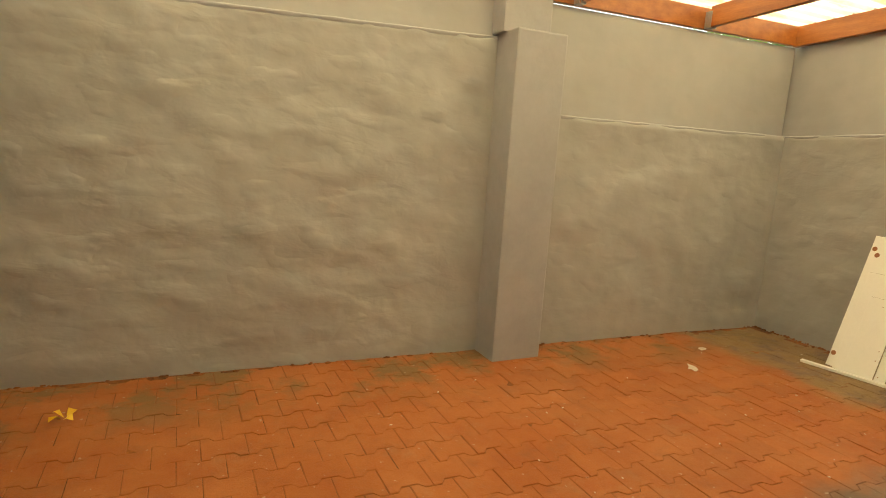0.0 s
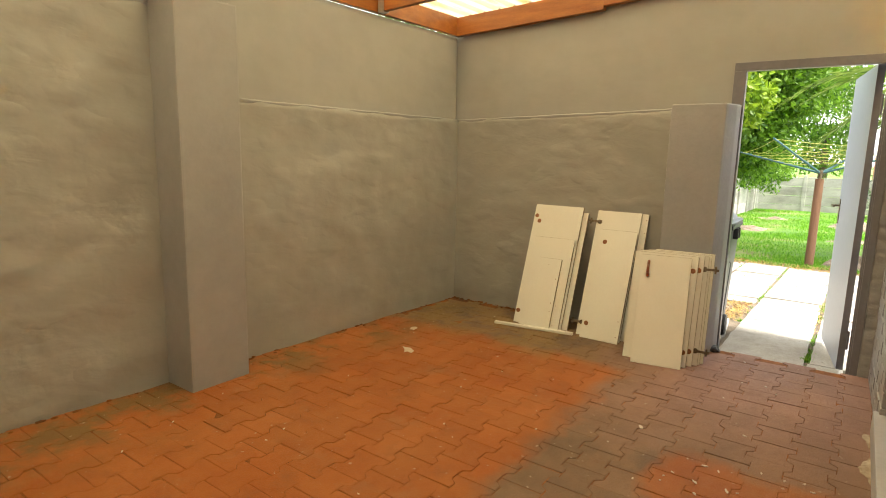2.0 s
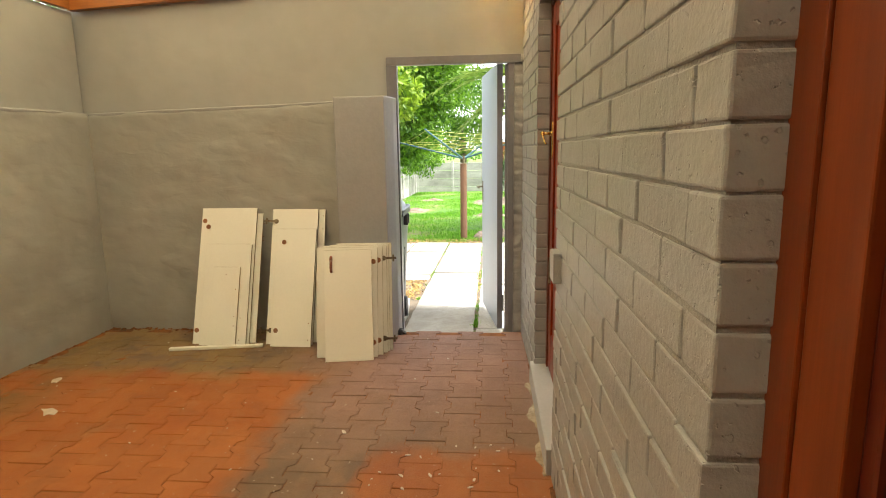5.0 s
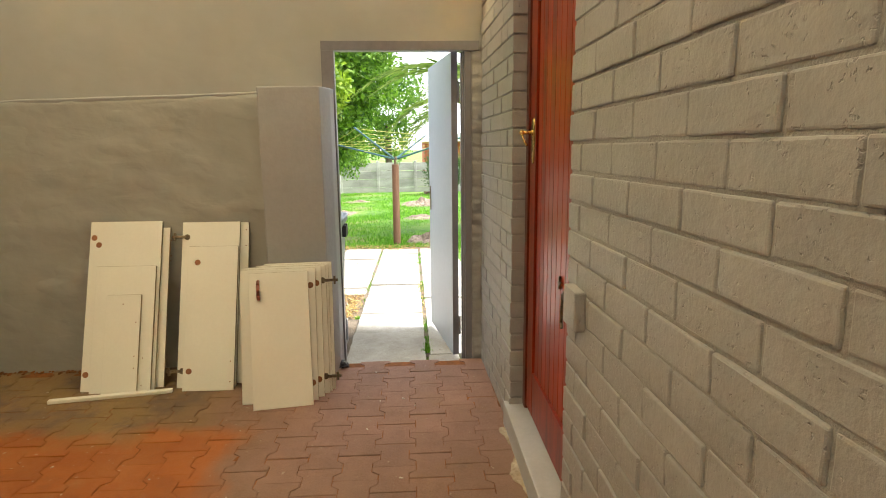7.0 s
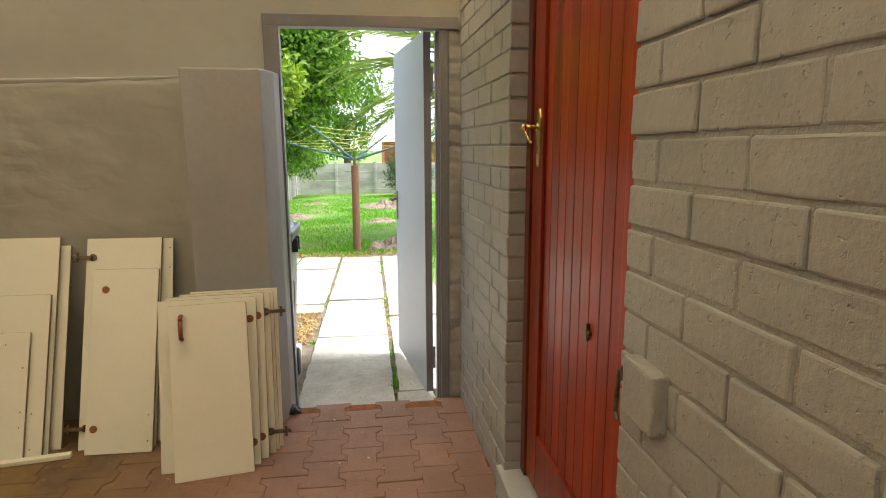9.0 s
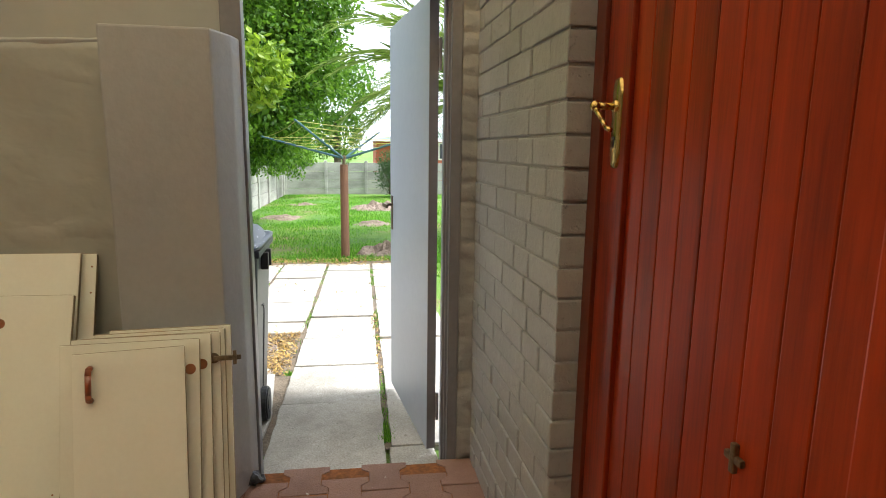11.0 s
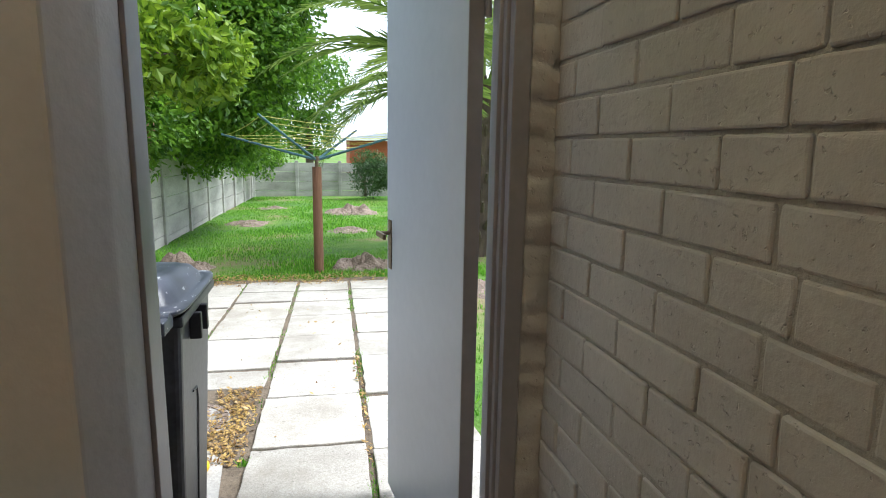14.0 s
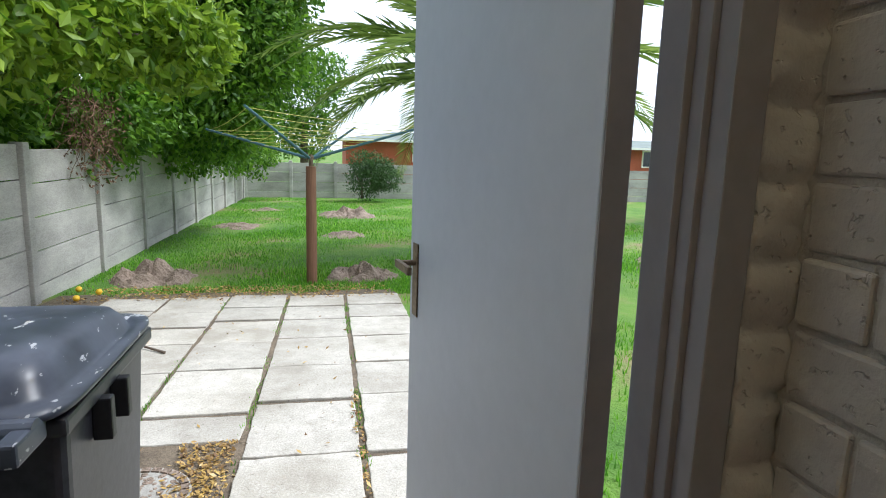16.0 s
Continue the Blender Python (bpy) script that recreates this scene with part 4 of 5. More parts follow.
ROWS_OF = [
    ((-0.12, 0.44), (4.925, 5.45, 6.05, 6.75, 7.50, 8.11, 8.77, 9.40, 9.90, 10.40)),
    ((0.475, 1.035), (4.706, 5.46, 6.12, 6.78, 7.44, 8.07, 8.77, 9.37, 9.88, 10.38)),
    ((1.07, 1.63), (4.925, 5.44)),
    ((1.07, 1.63), (6.98, 7.31, 8.05, 8.68, 9.36, 9.84, 10.40)),
    ((1.66, 2.22), (4.925, 5.5, 6.1, 6.75, 7.38, 8.03, 8.69, 9.17, 9.71, 10.40)),
    ((2.25, 2.81), (4.925, 5.6, 6.3, 7.0, 7.7, 8.4, 9.1, 9.8, 10.35)),
]
for (y0, y1), cuts in ROWS_OF:
    for x0, x1 in zip(cuts, cuts[1:]):
        slab(x0 + 0.014, x1 - 0.014, y0, y1)
slab(4.72, 4.915, 0.235, 0.45)

# bare soil under the slabs, open where some are missing
verts, faces = [], []
for i in range(85):
    for j in range(31):
        x, y = 4.93 + (5.72 + 0.14 * noise.noise((j * 0.45, 2.0, 6.0))) * i / 84, -0.115 + 3.50 * j / 30
        verts.append((x, y, ground_z(x) - 0.013 + 0.007 * noise.noise((x * 6, y * 6, 4.0))))
for i in range(84):
    for j in range(30):
        a = i * 31 + j
        faces.append((a, a + 31, a + 32, a + 1))
structure(raw("ground_soil", verts, faces, SOIL, smooth=True), "bare brown soil under and between the path slabs", "soil")

# ---- wheelie bin outside the gate ----
SPLASH, pn, pl_, pb = nodes_of("skylit_navy_plastic_with_paint_splashes")
ppos = pn.new("ShaderNodeTexCoord").outputs["Object"]
pmap = pn.new("ShaderNodeMapping")
pmap.inputs["Scale"].default_value = (1.0, 0.45, 1.0)
pl_.new(ppos, pmap.inputs["Vector"])
psp = ramp(pn, pl_, noise_node(pn, pl_, pmap.outputs[0], 42.0, 3, 0.6), [(0.63, (0, 0, 0)), (0.66, (1, 1, 1))])
pdu = noise_node(pn, pl_, ppos, 4.0, 5)
# navy base raised towards blue-grey, holding the skylight on the lid
pbase = ramp(pn, pl_, pdu, [(0.35, (0.028, 0.033, 0.05)), (0.7, (0.10, 0.115, 0.155))])
pl_.new(mix(pn, pl_, maths(pn, pl_, "MULTIPLY", psp, 0.75), pbase, (0.55, 0.56, 0.58)), pb.inputs["Base Color"])
pl_.new(maths(pn, pl_, "ADD", 0.22, maths(pn, pl_, "MULTIPLY", pdu, 0.3)), pb.inputs["Roughness"])
BIN_BODY = surface("faded_black_bin_plastic", (0.018, 0.019, 0.026), (0.07, 0.07, 0.082), 0.4, 3.0, 40, 0.001)

wb = thing("wheelie_bin", pose(5.44, 1.335, ground_z(5.44) + 0.004, 0, 0, -88.5), "black wheelie bin with paint splashes on its lid", "bin")
bm = bmesh.new()
lo = [(-0.205, -0.185), (0.205, -0.185), (0.205, 0.215), (-0.205, 0.215)]
hi = [(-0.25, -0.245), (0.25, -0.245), (0.25, 0.265), (-0.25, 0.265)]
v0 = [bm.verts.new((x, y, 0.03)) for x, y in lo]
v1 = [bm.verts.new((x, y, 0.94)) for x, y in hi]
v2 = [bm.verts.new((x * 0.94, y * 0.94, 0.94)) for x, y in hi]
v3 = [bm.verts.new((x * 0.94, y * 0.94, 0.06)) for x, y in lo]
for a, b in ((v0, v1), (v1, v2), (v2, v3)):
    for k in range(4):
        bm.faces.new((a[k], a[(k + 1) % 4], b[(k + 1) % 4], b[k]))
bm.faces.new(v0[::-1])
bm.faces.new(v3)
bmesh.ops.recalc_face_normals(bm, faces=bm.faces)
bmesh.ops.bevel(bm, geom=[e for e in bm.edges if abs(e.verts[0].co.z - e.verts[1].co.z) > 0.5], offset=0.03, segments=4, profile=0.5, affect="EDGES")
body = part("body", bm, BIN_BODY, wb)
# moulded rim and the seam line down the side
bm = bmesh.new()
add_box(bm, -0.262, 0.262, -0.26, 0.285, 0.895, 0.93, 0.008)
part("rim", bm, BIN_BODY, wb)
for sx in (-1, 1):
    bm = bmesh.new()
    for (za, ya), (zb, yb) in zip([(0.10, 0.02), (0.55, 0.02), (0.60, 0.0)], [(0.55, 0.02), (0.60, 0.0), (0.61, -0.06)]):
        add_cyl(bm, (sx * (0.204 + 0.049 * za), ya, za), (sx * (0.204 + 0.049 * zb), yb, zb), 0.005, 0.005, 6)
    part("moulded_seam", bm, BLACK, wb)
# lid: upturned flange, rounded dome, hinge end with handle
bm = bmesh.new()
ring = []
for k in range(40):
    a = 2 * math.pi * k / 40
    c, d = math.cos(a), math.sin(a)
    ring.append((math.copysign(abs(c) ** 0.28, c), math.copysign(abs(d) ** 0.28, d)))
levels = ((0.262, 0.302, 0.935), (0.272, 0.318, 0.945), (0.272, 0.318, 0.957), (0.246, 0.285, 0.958), (0.236, 0.272, 0.968), (0.226, 0.258, 0.995), (0.205, 0.232, 1.022), (0.165, 0.19, 1.036), (0.08, 0.09, 1.041))
loops = [[bm.verts.new((hx_ * u, hy_ * v, z - (0.02 * max(0.0, v) if z > 0.96 else 0.0))) for u, v in ring] for hx_, hy_, z in levels]
for p, q in zip(loops, loops[1:]):
    for k in range(40):
        bm.faces.new((p[k], p[(k + 1) % 40], q[(k + 1) % 40], q[k]))
bm.faces.new(loops[-1])
bm.faces.new(loops[0][::-1])
bmesh.ops.recalc_face_normals(bm, faces=bm.faces)
part("lid", bm, SPLASH, wb, "navy black lid with pale paint splashes", True)
bm = bmesh.new()
add_cyl(bm, (-0.22, -0.375, 0.925), (0.22, -0.375, 0.925), 0.015, 0.015, 14)
add_cyl(bm, (-0.24, -0.315, 0.94), (0.24, -0.315, 0.94), 0.02, 0.02, 14)
for x in (-0.225, 0.0, 0.225):
    add_box(bm, x - 0.016, x + 0.016, -0.385, -0.28, 0.91, 0.95, 0.006)
part("handle", bm, SPLASH, wb)
for sx in (-1, 1):
    for y in (-0.095, 0.01):
        bm = bmesh.new()
        add_box(bm, min(sx * 0.245, sx * 0.283), max(sx * 0.245, sx * 0.283), y - 0.013, y + 0.013, 0.81, 0.90, 0.005)
        part("bracket", bm, BLACK, wb)
for x in (-0.24, 0.24):
    bm = bmesh.new()
    add_cyl(bm, (x - 0.022, -0.13, 0.09), (x + 0.022, -0.13, 0.09), 0.09, 0.09, 28)
    bmesh.ops.bevel(bm, geom=[e for e in bm.edges if abs(e.verts[0].co.x - e.verts[1].co.x) < 0.001 and len(e.link_faces) == 2], offset=0.008, segments=2, affect="EDGES")
    w_ = part("wheel", bm, BLACK, wb)
    bm = bmesh.new()
    add_cyl(bm, (x - 0.025, -0.13, 0.09), (x + 0.025, -0.13, 0.09), 0.045, 0.045, 20)
    part("hub", bm, BIN_BODY, w_)
bm = bmesh.new()
add_cyl(bm, (-0.24, -0.13, 0.09), (0.24, -0.13, 0.09), 0.011, 0.011, 10)
part("axle", bm, GALV, wb)

# ---- precast concrete fences ----
def fence_run(name, start, step, count, z_top, label):
    """Posts with five stacked panels between each pair."""
    fr = thing(name, Matrix.Identity(4), label, "fence", kind="structure")
    sx, sy = start
    dx, dy = step
    ang = math.atan2(dy, dx)
    ln = math.hypot(dx, dy)
    rr = random.Random(int(sx * 7))
    bmp = bmesh.new()
    add_box(bmp, -0.06, 0.06, -0.065, 0.065, -0.5, 1.75, 0.012)
    post_me = mesh_of("post", bmp, FENCE)
    bmq = bmesh.new()
    add_box(bmq, 0.05, ln - 0.05, -0.02, 0.02, 0.006, 0.335, 0.007)
    panel_me = mesh_of("panel", bmq, FENCE)
    for i in range(count + 1):
        px, py = sx + dx * i, sy + dy * i
        zt = z_top(px)
        p_ = new("post", post_me)
        p_.parent = fr
        p_.location, p_.rotation_euler = (px, py, zt - 1.70), (rr.uniform(-0.01, 0.01), rr.uniform(-0.01, 0.01), ang)
        if i == count:
            break
        for k in range(5):
            q = new("panel", panel_me)
            q.parent = fr
            q.location, q.rotation_euler = (px, py + rr.uniform(-0.006, 0.006), zt - 1.72 + 0.341 * k), (rr.uniform(-0.012, 0.012), 0, ang)
    return fr


fence_run("fence_side", (4.97, 3.52), (1.79, 0.0), 11, lambda x: max(0.80, 1.275 - 0.028 * (x - 10.0)), "weathered precast concrete panel fence along the lawn")
fence_run("fence_back", (25.2, 3.5), (0.0, -1.55), 18, lambda x: 0.82, "weathered precast concrete panel fence behind the lawn")

structure(box_part("wall_boundary_end", (4.76, 4.90, 3.47, 3.58, -0.3, 1.48), FENCE), "weathered concrete end of the boundary wall", "wall")

# ---- foliage ----
def leaves(name, clumps, count, size, material, parent, seed, droop=0.3, fill=0.45):
    """Many small folded leaves in lumpy clumps, thinning inwards."""
    rg = np.random.default_rng(seed)
    cl = np.array(clumps, float)
    wgt = cl[:, 3] ** 2
    which = rg.choice(len(cl), count, p=wgt / wgt.sum())
    d = rg.normal(size=(count, 3))
    d /= np.linalg.norm(d, axis=1)[:, None]
    lump = 1 + 0.18 * np.sin(d[:, 0] * 7 + which) * np.cos(d[:, 1] * 6 + which * 2) + 0.12 * np.sin(d[:, 2] * 11 + which)
    rad = cl[which, 3] * lump * (fill + (1 - fill) * rg.random(count) ** 0.45)
    # leaves sit on twigs: draw them together in small sprays
    pos = cl[which, :3] + d * rad[:, None]
    spray = rg.integers(0, max(1, count // 9), count)
    jit = rg.normal(size=(max(1, count // 9), 3)) * 0.05
    pos += jit[spray]
    axis = d * 0.6 + rg.normal(size=(count, 3)) * 0.7
    axis[:, 2] -= droop
    axis /= np.linalg.norm(axis, axis=1)[:, None]
    side = np.cross(axis, rg.normal(size=(count, 3)))
    side /= np.linalg.norm(side, axis=1)[:, None] + 1e-9
    nrm = np.cross(axis, side)
    s = size * rg.uniform(0.65, 1.3, count)[:, None]
    base, tip = pos - axis * s * 0.5, pos + axis * s * 0.5
    a, b = pos + side * s * 0.24 + nrm * s * 0.07, pos - side * s * 0.24 + nrm * s * 0.07
    v = np.stack([base, a, tip, b], 1).reshape(-1, 3)
    k = np.arange(count)[:, None] * 4
    f = np.concatenate([k + np.array([0, 1, 2]), k + np.array([0, 2, 3])], 1).reshape(-1, 3)
    ob = raw(name, v.tolist(), f.tolist(), material, parent)
    return ob


def limbs(name, paths, material, parent):
    bm = bmesh.new()
    for pts in paths:
        for (a, ra), (b, rb) in zip(pts, pts[1:]):
            add_cyl(bm, a, b, ra, rb, 9)
    return part(name, bm, material, parent, smooth=True)


citrus = thing("citrus_tree", Matrix.Identity(4), "leafy lemon tree hanging over the concrete fence", "tree")
limbs("trunk", [[((9.0, 4.3, -0.3), 0.14), ((9.0, 4.25, 0.9), 0.11), ((9.1, 4.0, 1.9), 0.09)],
                [((9.1, 4.0, 1.9), 0.07), ((8.3, 3.7, 2.5), 0.04), ((7.5, 3.8, 3.0), 0.02)],
                [((9.1, 4.0, 1.9), 0.07), ((9.8, 3.0, 2.3), 0.04), ((10.3, 1.9, 2.3), 0.015)],
                [((9.1, 4.0, 1.9), 0.07), ((9.2, 4.2, 3.0), 0.05), ((9.0, 4.4, 3.9), 0.02)]], BARK, citrus)
leaves("crown", [(8.3, 3.5, 2.75, 0.85), (9.2, 3.2, 2.6, 0.9), (9.9, 2.6, 2.45, 0.65), (10.3, 2.0, 2.25, 0.45), (9.0, 4.3, 3.3, 1.2), (7.6, 4.2, 3.1, 0.9),
                 (10.4, 3.5, 3.0, 0.95), (7.4, 3.4, 2.7, 0.5), (9.6, 3.6, 3.9, 1.0), (8.0, 3.0, 3.5, 0.7), (10.0, 1.75, 2.35, 0.3), (8.6, 2.9, 2.25, 0.4)],
       26000, 0.135, CITRUS_LEAF, citrus, 3, fill=0.6)
for p in ((8.35, 2.75, 2.62), (9.3, 2.4, 2.9), (7.55, 2.95, 2.55)):
    bm = bmesh.new()
    bmesh.ops.create_uvsphere(bm, u_segments=12, v_segments=8, radius=0.035, matrix=Matrix.Translation(p))
    part("fruit", bm, LEMON, citrus, "ripe yellow fruit", True)

tree = thing("hedge_tree", Matrix.Identity(4), "tall dense green tree behind the concrete fence", "tree")
limbs("trunk", [[((14.6, 4.2, -0.4), 0.22), ((14.6, 4.1, 1.2), 0.18), ((14.7, 3.6, 3.0), 0.12), ((14.6, 3.2, 5.0), 0.05)],
                [((14.7, 3.9, 1.5), 0.10), ((13.2, 3.9, 2.6), 0.06), ((12.2, 4.3, 3.6), 0.03)],
                [((14.7, 3.9, 1.5), 0.10), ((16.3, 3.7, 2.6), 0.06), ((17.6, 3.5, 3.2), 0.03)]], BARK, tree)
leaves("crown", [(13.0, 3.7, 2.1, 1.15), (14.4, 2.8, 3.4, 1.4), (14.5, 3.2, 5.2, 1.6), (15.0, 2.7, 1.9, 1.0), (12.2, 4.5, 3.8, 1.6), (16.4, 3.5, 2.9, 1.5),
                 (18.0, 3.4, 2.0, 1.15), (11.2, 4.8, 2.3, 1.2), (10.0, 5.0, 2.2, 1.2), (14.9, 1.95, 4.3, 1.05), (14.4, 2.0, 2.7, 0.8), (13.4, 2.7, 4.6, 1.1),
                 (12.4, 3.6, 1.8, 0.8), (20.0, 3.6, 2.0, 1.2), (14.0, 2.2, 1.9, 0.6), (8.4, 5.4, 2.0, 1.2), (6.8, 5.6, 2.2, 1.3),
                 (10.9, 4.4, 1.6, 0.75), (9.7, 4.5, 1.6, 0.8), (8.6, 4.6, 1.6, 0.8), (7.5, 4.7, 1.6, 0.8), (12.0, 4.2, 1.5, 0.8), (6.4, 4.7, 1.7, 0.8), (8.0, 4.1, 1.75, 0.55), (9.3, 4.1, 1.7, 0.55),
                 (10.6, 4.05, 1.65, 0.55), (11.8, 4.0, 1.6, 0.55), (13.2, 3.9, 1.5, 0.6), (15.6, 3.7, 1.4, 0.7), (17.0, 3.6, 1.3, 0.7), (22.0, 3.6, 1.5, 1.0), (23.6, 3.0, 1.2, 0.8), (15.4, 1.9, 3.5, 0.9), (14.9, 1.45, 4.3, 0.85), (14.6, 1.55, 3.0, 0.75), (15.2, 1.6, 5.4, 0.8), (16.2, 2.4, 2.0, 0.9)],
       125000, 0.125, TREE_LEAF, tree, 7, fill=0.5)
far = thing("far_tree", Matrix.Identity(4), "pale green tree beyond the back fence", "tree")
limbs("trunk", [[((28.0, 1.6, -0.4), 0.2), ((28.0, 1.6, 2.5), 0.12)]], BARK, far)
leaves("crown", [(28, 1.6, 3.4, 1.5), (28.6, 0.9, 4.2, 1.1), (27.5, 2.6, 4.3, 1.4), (28.2, 1.5, 1.9, 1.1), (28.0, 2.6, 2.2, 1.2)], 12000, 0.16, TREE_LEAF, far, 12)
bush = thing("shrub", Matrix.Identity(4), "round dark green shrub at the back fence", "shrub")
limbs("stem", [[((23.6, -0.45, -0.3), 0.05), ((23.6, -0.45, 0.4), 0.03)], [((23.6, -0.45, 0.1), 0.03), ((23.4, -0.2, 0.6), 0.02)]], BARK, bush)
leaves("crown", [(23.6, -0.6, 0.35, 0.65), (23.5, -0.5, 0.85, 0.5), (23.7, -1.0, 0.6, 0.6), (23.6, -1.3, 0.4, 0.5)], 8000, 0.075, BUSH_LEAF, bush, 15)

# dry creeper on the fence
rg = random.Random(21)
vine = thing("dry_creeper", Matrix.Identity(4), "dry brown creeper twigs hanging over the fence", "creeper")
bm = bmesh.new()
for k in range(170):
    x, y, z = 11.5 + rg.gauss(0, 0.28), 3.33 + rg.uniform(-0.18, 0.10), 1.35 + rg.uniform(-0.1, 0.65)
    p = Vector((x, y, z))
    d = Vector((rg.gauss(0, 0.6), rg.gauss(0, 0.4), -0.6 + rg.gauss(0, 0.5)))
    for s in range(4):
        q = p + d.normalized() * rg.uniform(0.05, 0.11)
        add_cyl(bm, p, q, 0.004, 0.003, 3, False)
        p, d = q, d + Vector((rg.gauss(0, 0.4), rg.gauss(0, 0.3), rg.gauss(-0.1, 0.4)))
tagged(part("twig", bm, DRY, vine), kind="stuff")
leaves("dead_leaves", [(11.6, 3.3, 1.55, 0.35), (11.4, 3.3, 1.15, 0.28), (11.7, 3.32, 0.95, 0.2)], 420, 0.05, DRY, vine, 31)


# ---- palms ----
def palm(loc, height, reach, fronds, seed, label, hanging=()):
    rp = random.Random(seed)
    ob = thing("palm_tree", Matrix.Translation(loc), label, "palm tree")
    bm = bmesh.new()
    add_cyl(bm, (0, 0, -0.1), (0, 0, height), 0.26, 0.30, 20)
    part("trunk", bm, BARK, ob)
    bm = bmesh.new()
    for k in range(120):
        a, z = k * 2.4, 0.1 + (height - 0.1) * k / 120
        c, s = math.cos(a), math.sin(a)
        add_cyl(bm, (0.24 * c, 0.24 * s, z), (0.40 * c, 0.40 * s, z + 0.16), 0.05, 0.02, 6)
    part("leaf_base", bm, BARK, ob, "cut brown leaf bases")
    verts, faces, rv, rf = [], [], [], []
    for k in range(fronds + len(hanging)):
        az = k * 2.39996 + rp.uniform(-0.2, 0.2)
        el = radians(82 - 88 * (k / fronds) ** 0.9) + rp.uniform(-0.08, 0.08)
        ln = reach * rp.uniform(0.85, 1.1)
        if k >= fronds:
            az, el, ln = radians(hanging[k - fronds][0]), radians(hanging[k - fronds][1]), hanging[k - fronds][2]
        p = Vector((0.15 * math.cos(az), 0.15 * math.sin(az), height + 0.05))
        n = 26
        out = Vector((math.cos(az), math.sin(az), 0))
        sidev = Vector((-math.sin(az), math.cos(az), 0))
        for i in range(n):
            e = el - (i / n) ** 1.3 * radians(78)
            d = out * math.cos(e) + Vector((0, 0, math.sin(e)))
            up = sidev.cross(d)
            q = p + d * ln / n
            w = 0.02 * (1 - i / n) + 0.004
            b = len(rv)
            rv += [tuple(p + sidev * w), tuple(p - sidev * w), tuple(p + up * w), tuple(q + sidev * w), tuple(q - sidev * w), tuple(q + up * w)]
            rf += [(b, b + 1, b + 4, b + 3), (b + 1, b + 2, b + 5, b + 4), (b + 2, b, b + 3, b + 5)]
            if i > 2:
                ll = ln * 0.17 * math.sin(math.pi * min(1.0, 0.14 + 0.86 * (i / n)) ** 0.8) + 0.06
                for half in (0.0, 0.5):
                    o = p.lerp(q, half)
                    for sgn in (-1, 1):
                        t = (sidev * sgn * 0.8 + d * 0.75 - up * (0.05 + rp.uniform(-0.12, 0.25))).normalized()
                        tip = o + t * ll + Vector((0, 0, -0.12 * ll))
                        mid = o + t * ll * 0.45
                        wd = d * 0.019
                        b = len(verts)
                        verts += [tuple(o), tuple(mid + wd), tuple(tip), tuple(mid - wd)]
                        faces += [(b, b + 1, b + 2), (b, b + 2, b + 3)]
            p = q
    tagged(raw("leaflet", verts, faces, PALM_LEAF, ob), kind="stuff")
    raw("rachis", rv, rf, PALM_LEAF, ob)
    return ob


palm((12.4, -1.75, -0.32), 2.65, 3.4, 32, 4, "large date palm with arching fronds on the lawn",
     ((100, 30, 3.6), (104, 12, 3.3), (98, 55, 3.5)))
palm((16.4, -10.4, -0.28), 2.6, 3.2, 42, 9, "second date palm with arching fronds on the lawn")

# ---- rotary washing line ----
rl = thing("washing_line", Matrix.Translation((11.27, 0.835, ground_z(11.3) - 0.03)), "rotary washing line on a brown wooden post", "washing line")
bm = bmesh.new()
add_cyl(bm, (0, 0, -0.05), (0.0, 0, 1.42), 0.066, 0.060, 18)
part("post", bm, POST_WOOD, rl, "rough brown wooden post")
bm = bmesh.new()
add_cyl(bm, (0, 0, 1.40), (0, 0, 1.56), 0.025, 0.025, 14)
add_cyl(bm, (0, 0, 1.50), (0, 0, 1.54), 0.055, 0.05, 14)
part("hub", bm, RUSTY, rl)
ends = []
for az, ln, rise in ((65, 1.42, 0.31), (155, 1.36, 0.50), (245, 1.42, 0.40), (335, 1.36, 0.42)):
    c, s = math.cos(radians(az)), math.sin(radians(az))
    e = Vector((ln * c, ln * s, 1.52 + rise))
    ends.append((Vector((0.04 * c, 0.04 * s, 1.52)), e))
    bm = bmesh.new()
    add_cyl(bm, (0.04 * c, 0.04 * s, 1.52), e, 0.018, 0.014, 10)
    part("arm", bm, BLUE_STEEL, rl, "blue green painted steel arm")
for ring in (0.42, 0.56, 0.70, 0.84, 0.97):
    for k in range(4):
        a, b = ends[k][0].lerp(ends[k][1], ring), ends[(k + 1) % 4][0].lerp(ends[(k + 1) % 4][1], ring)
        bm = bmesh.new()
        pts = [a.lerp(b, u / 4) - Vector((0, 0, 0.035 * math.sin(math.pi * u / 4))) for u in range(5)]
        for p, q in zip(pts, pts[1:]):
            add_cyl(bm, p, q, 0.0028, 0.0028, 5, False)
        part("line", bm, LINE, rl)

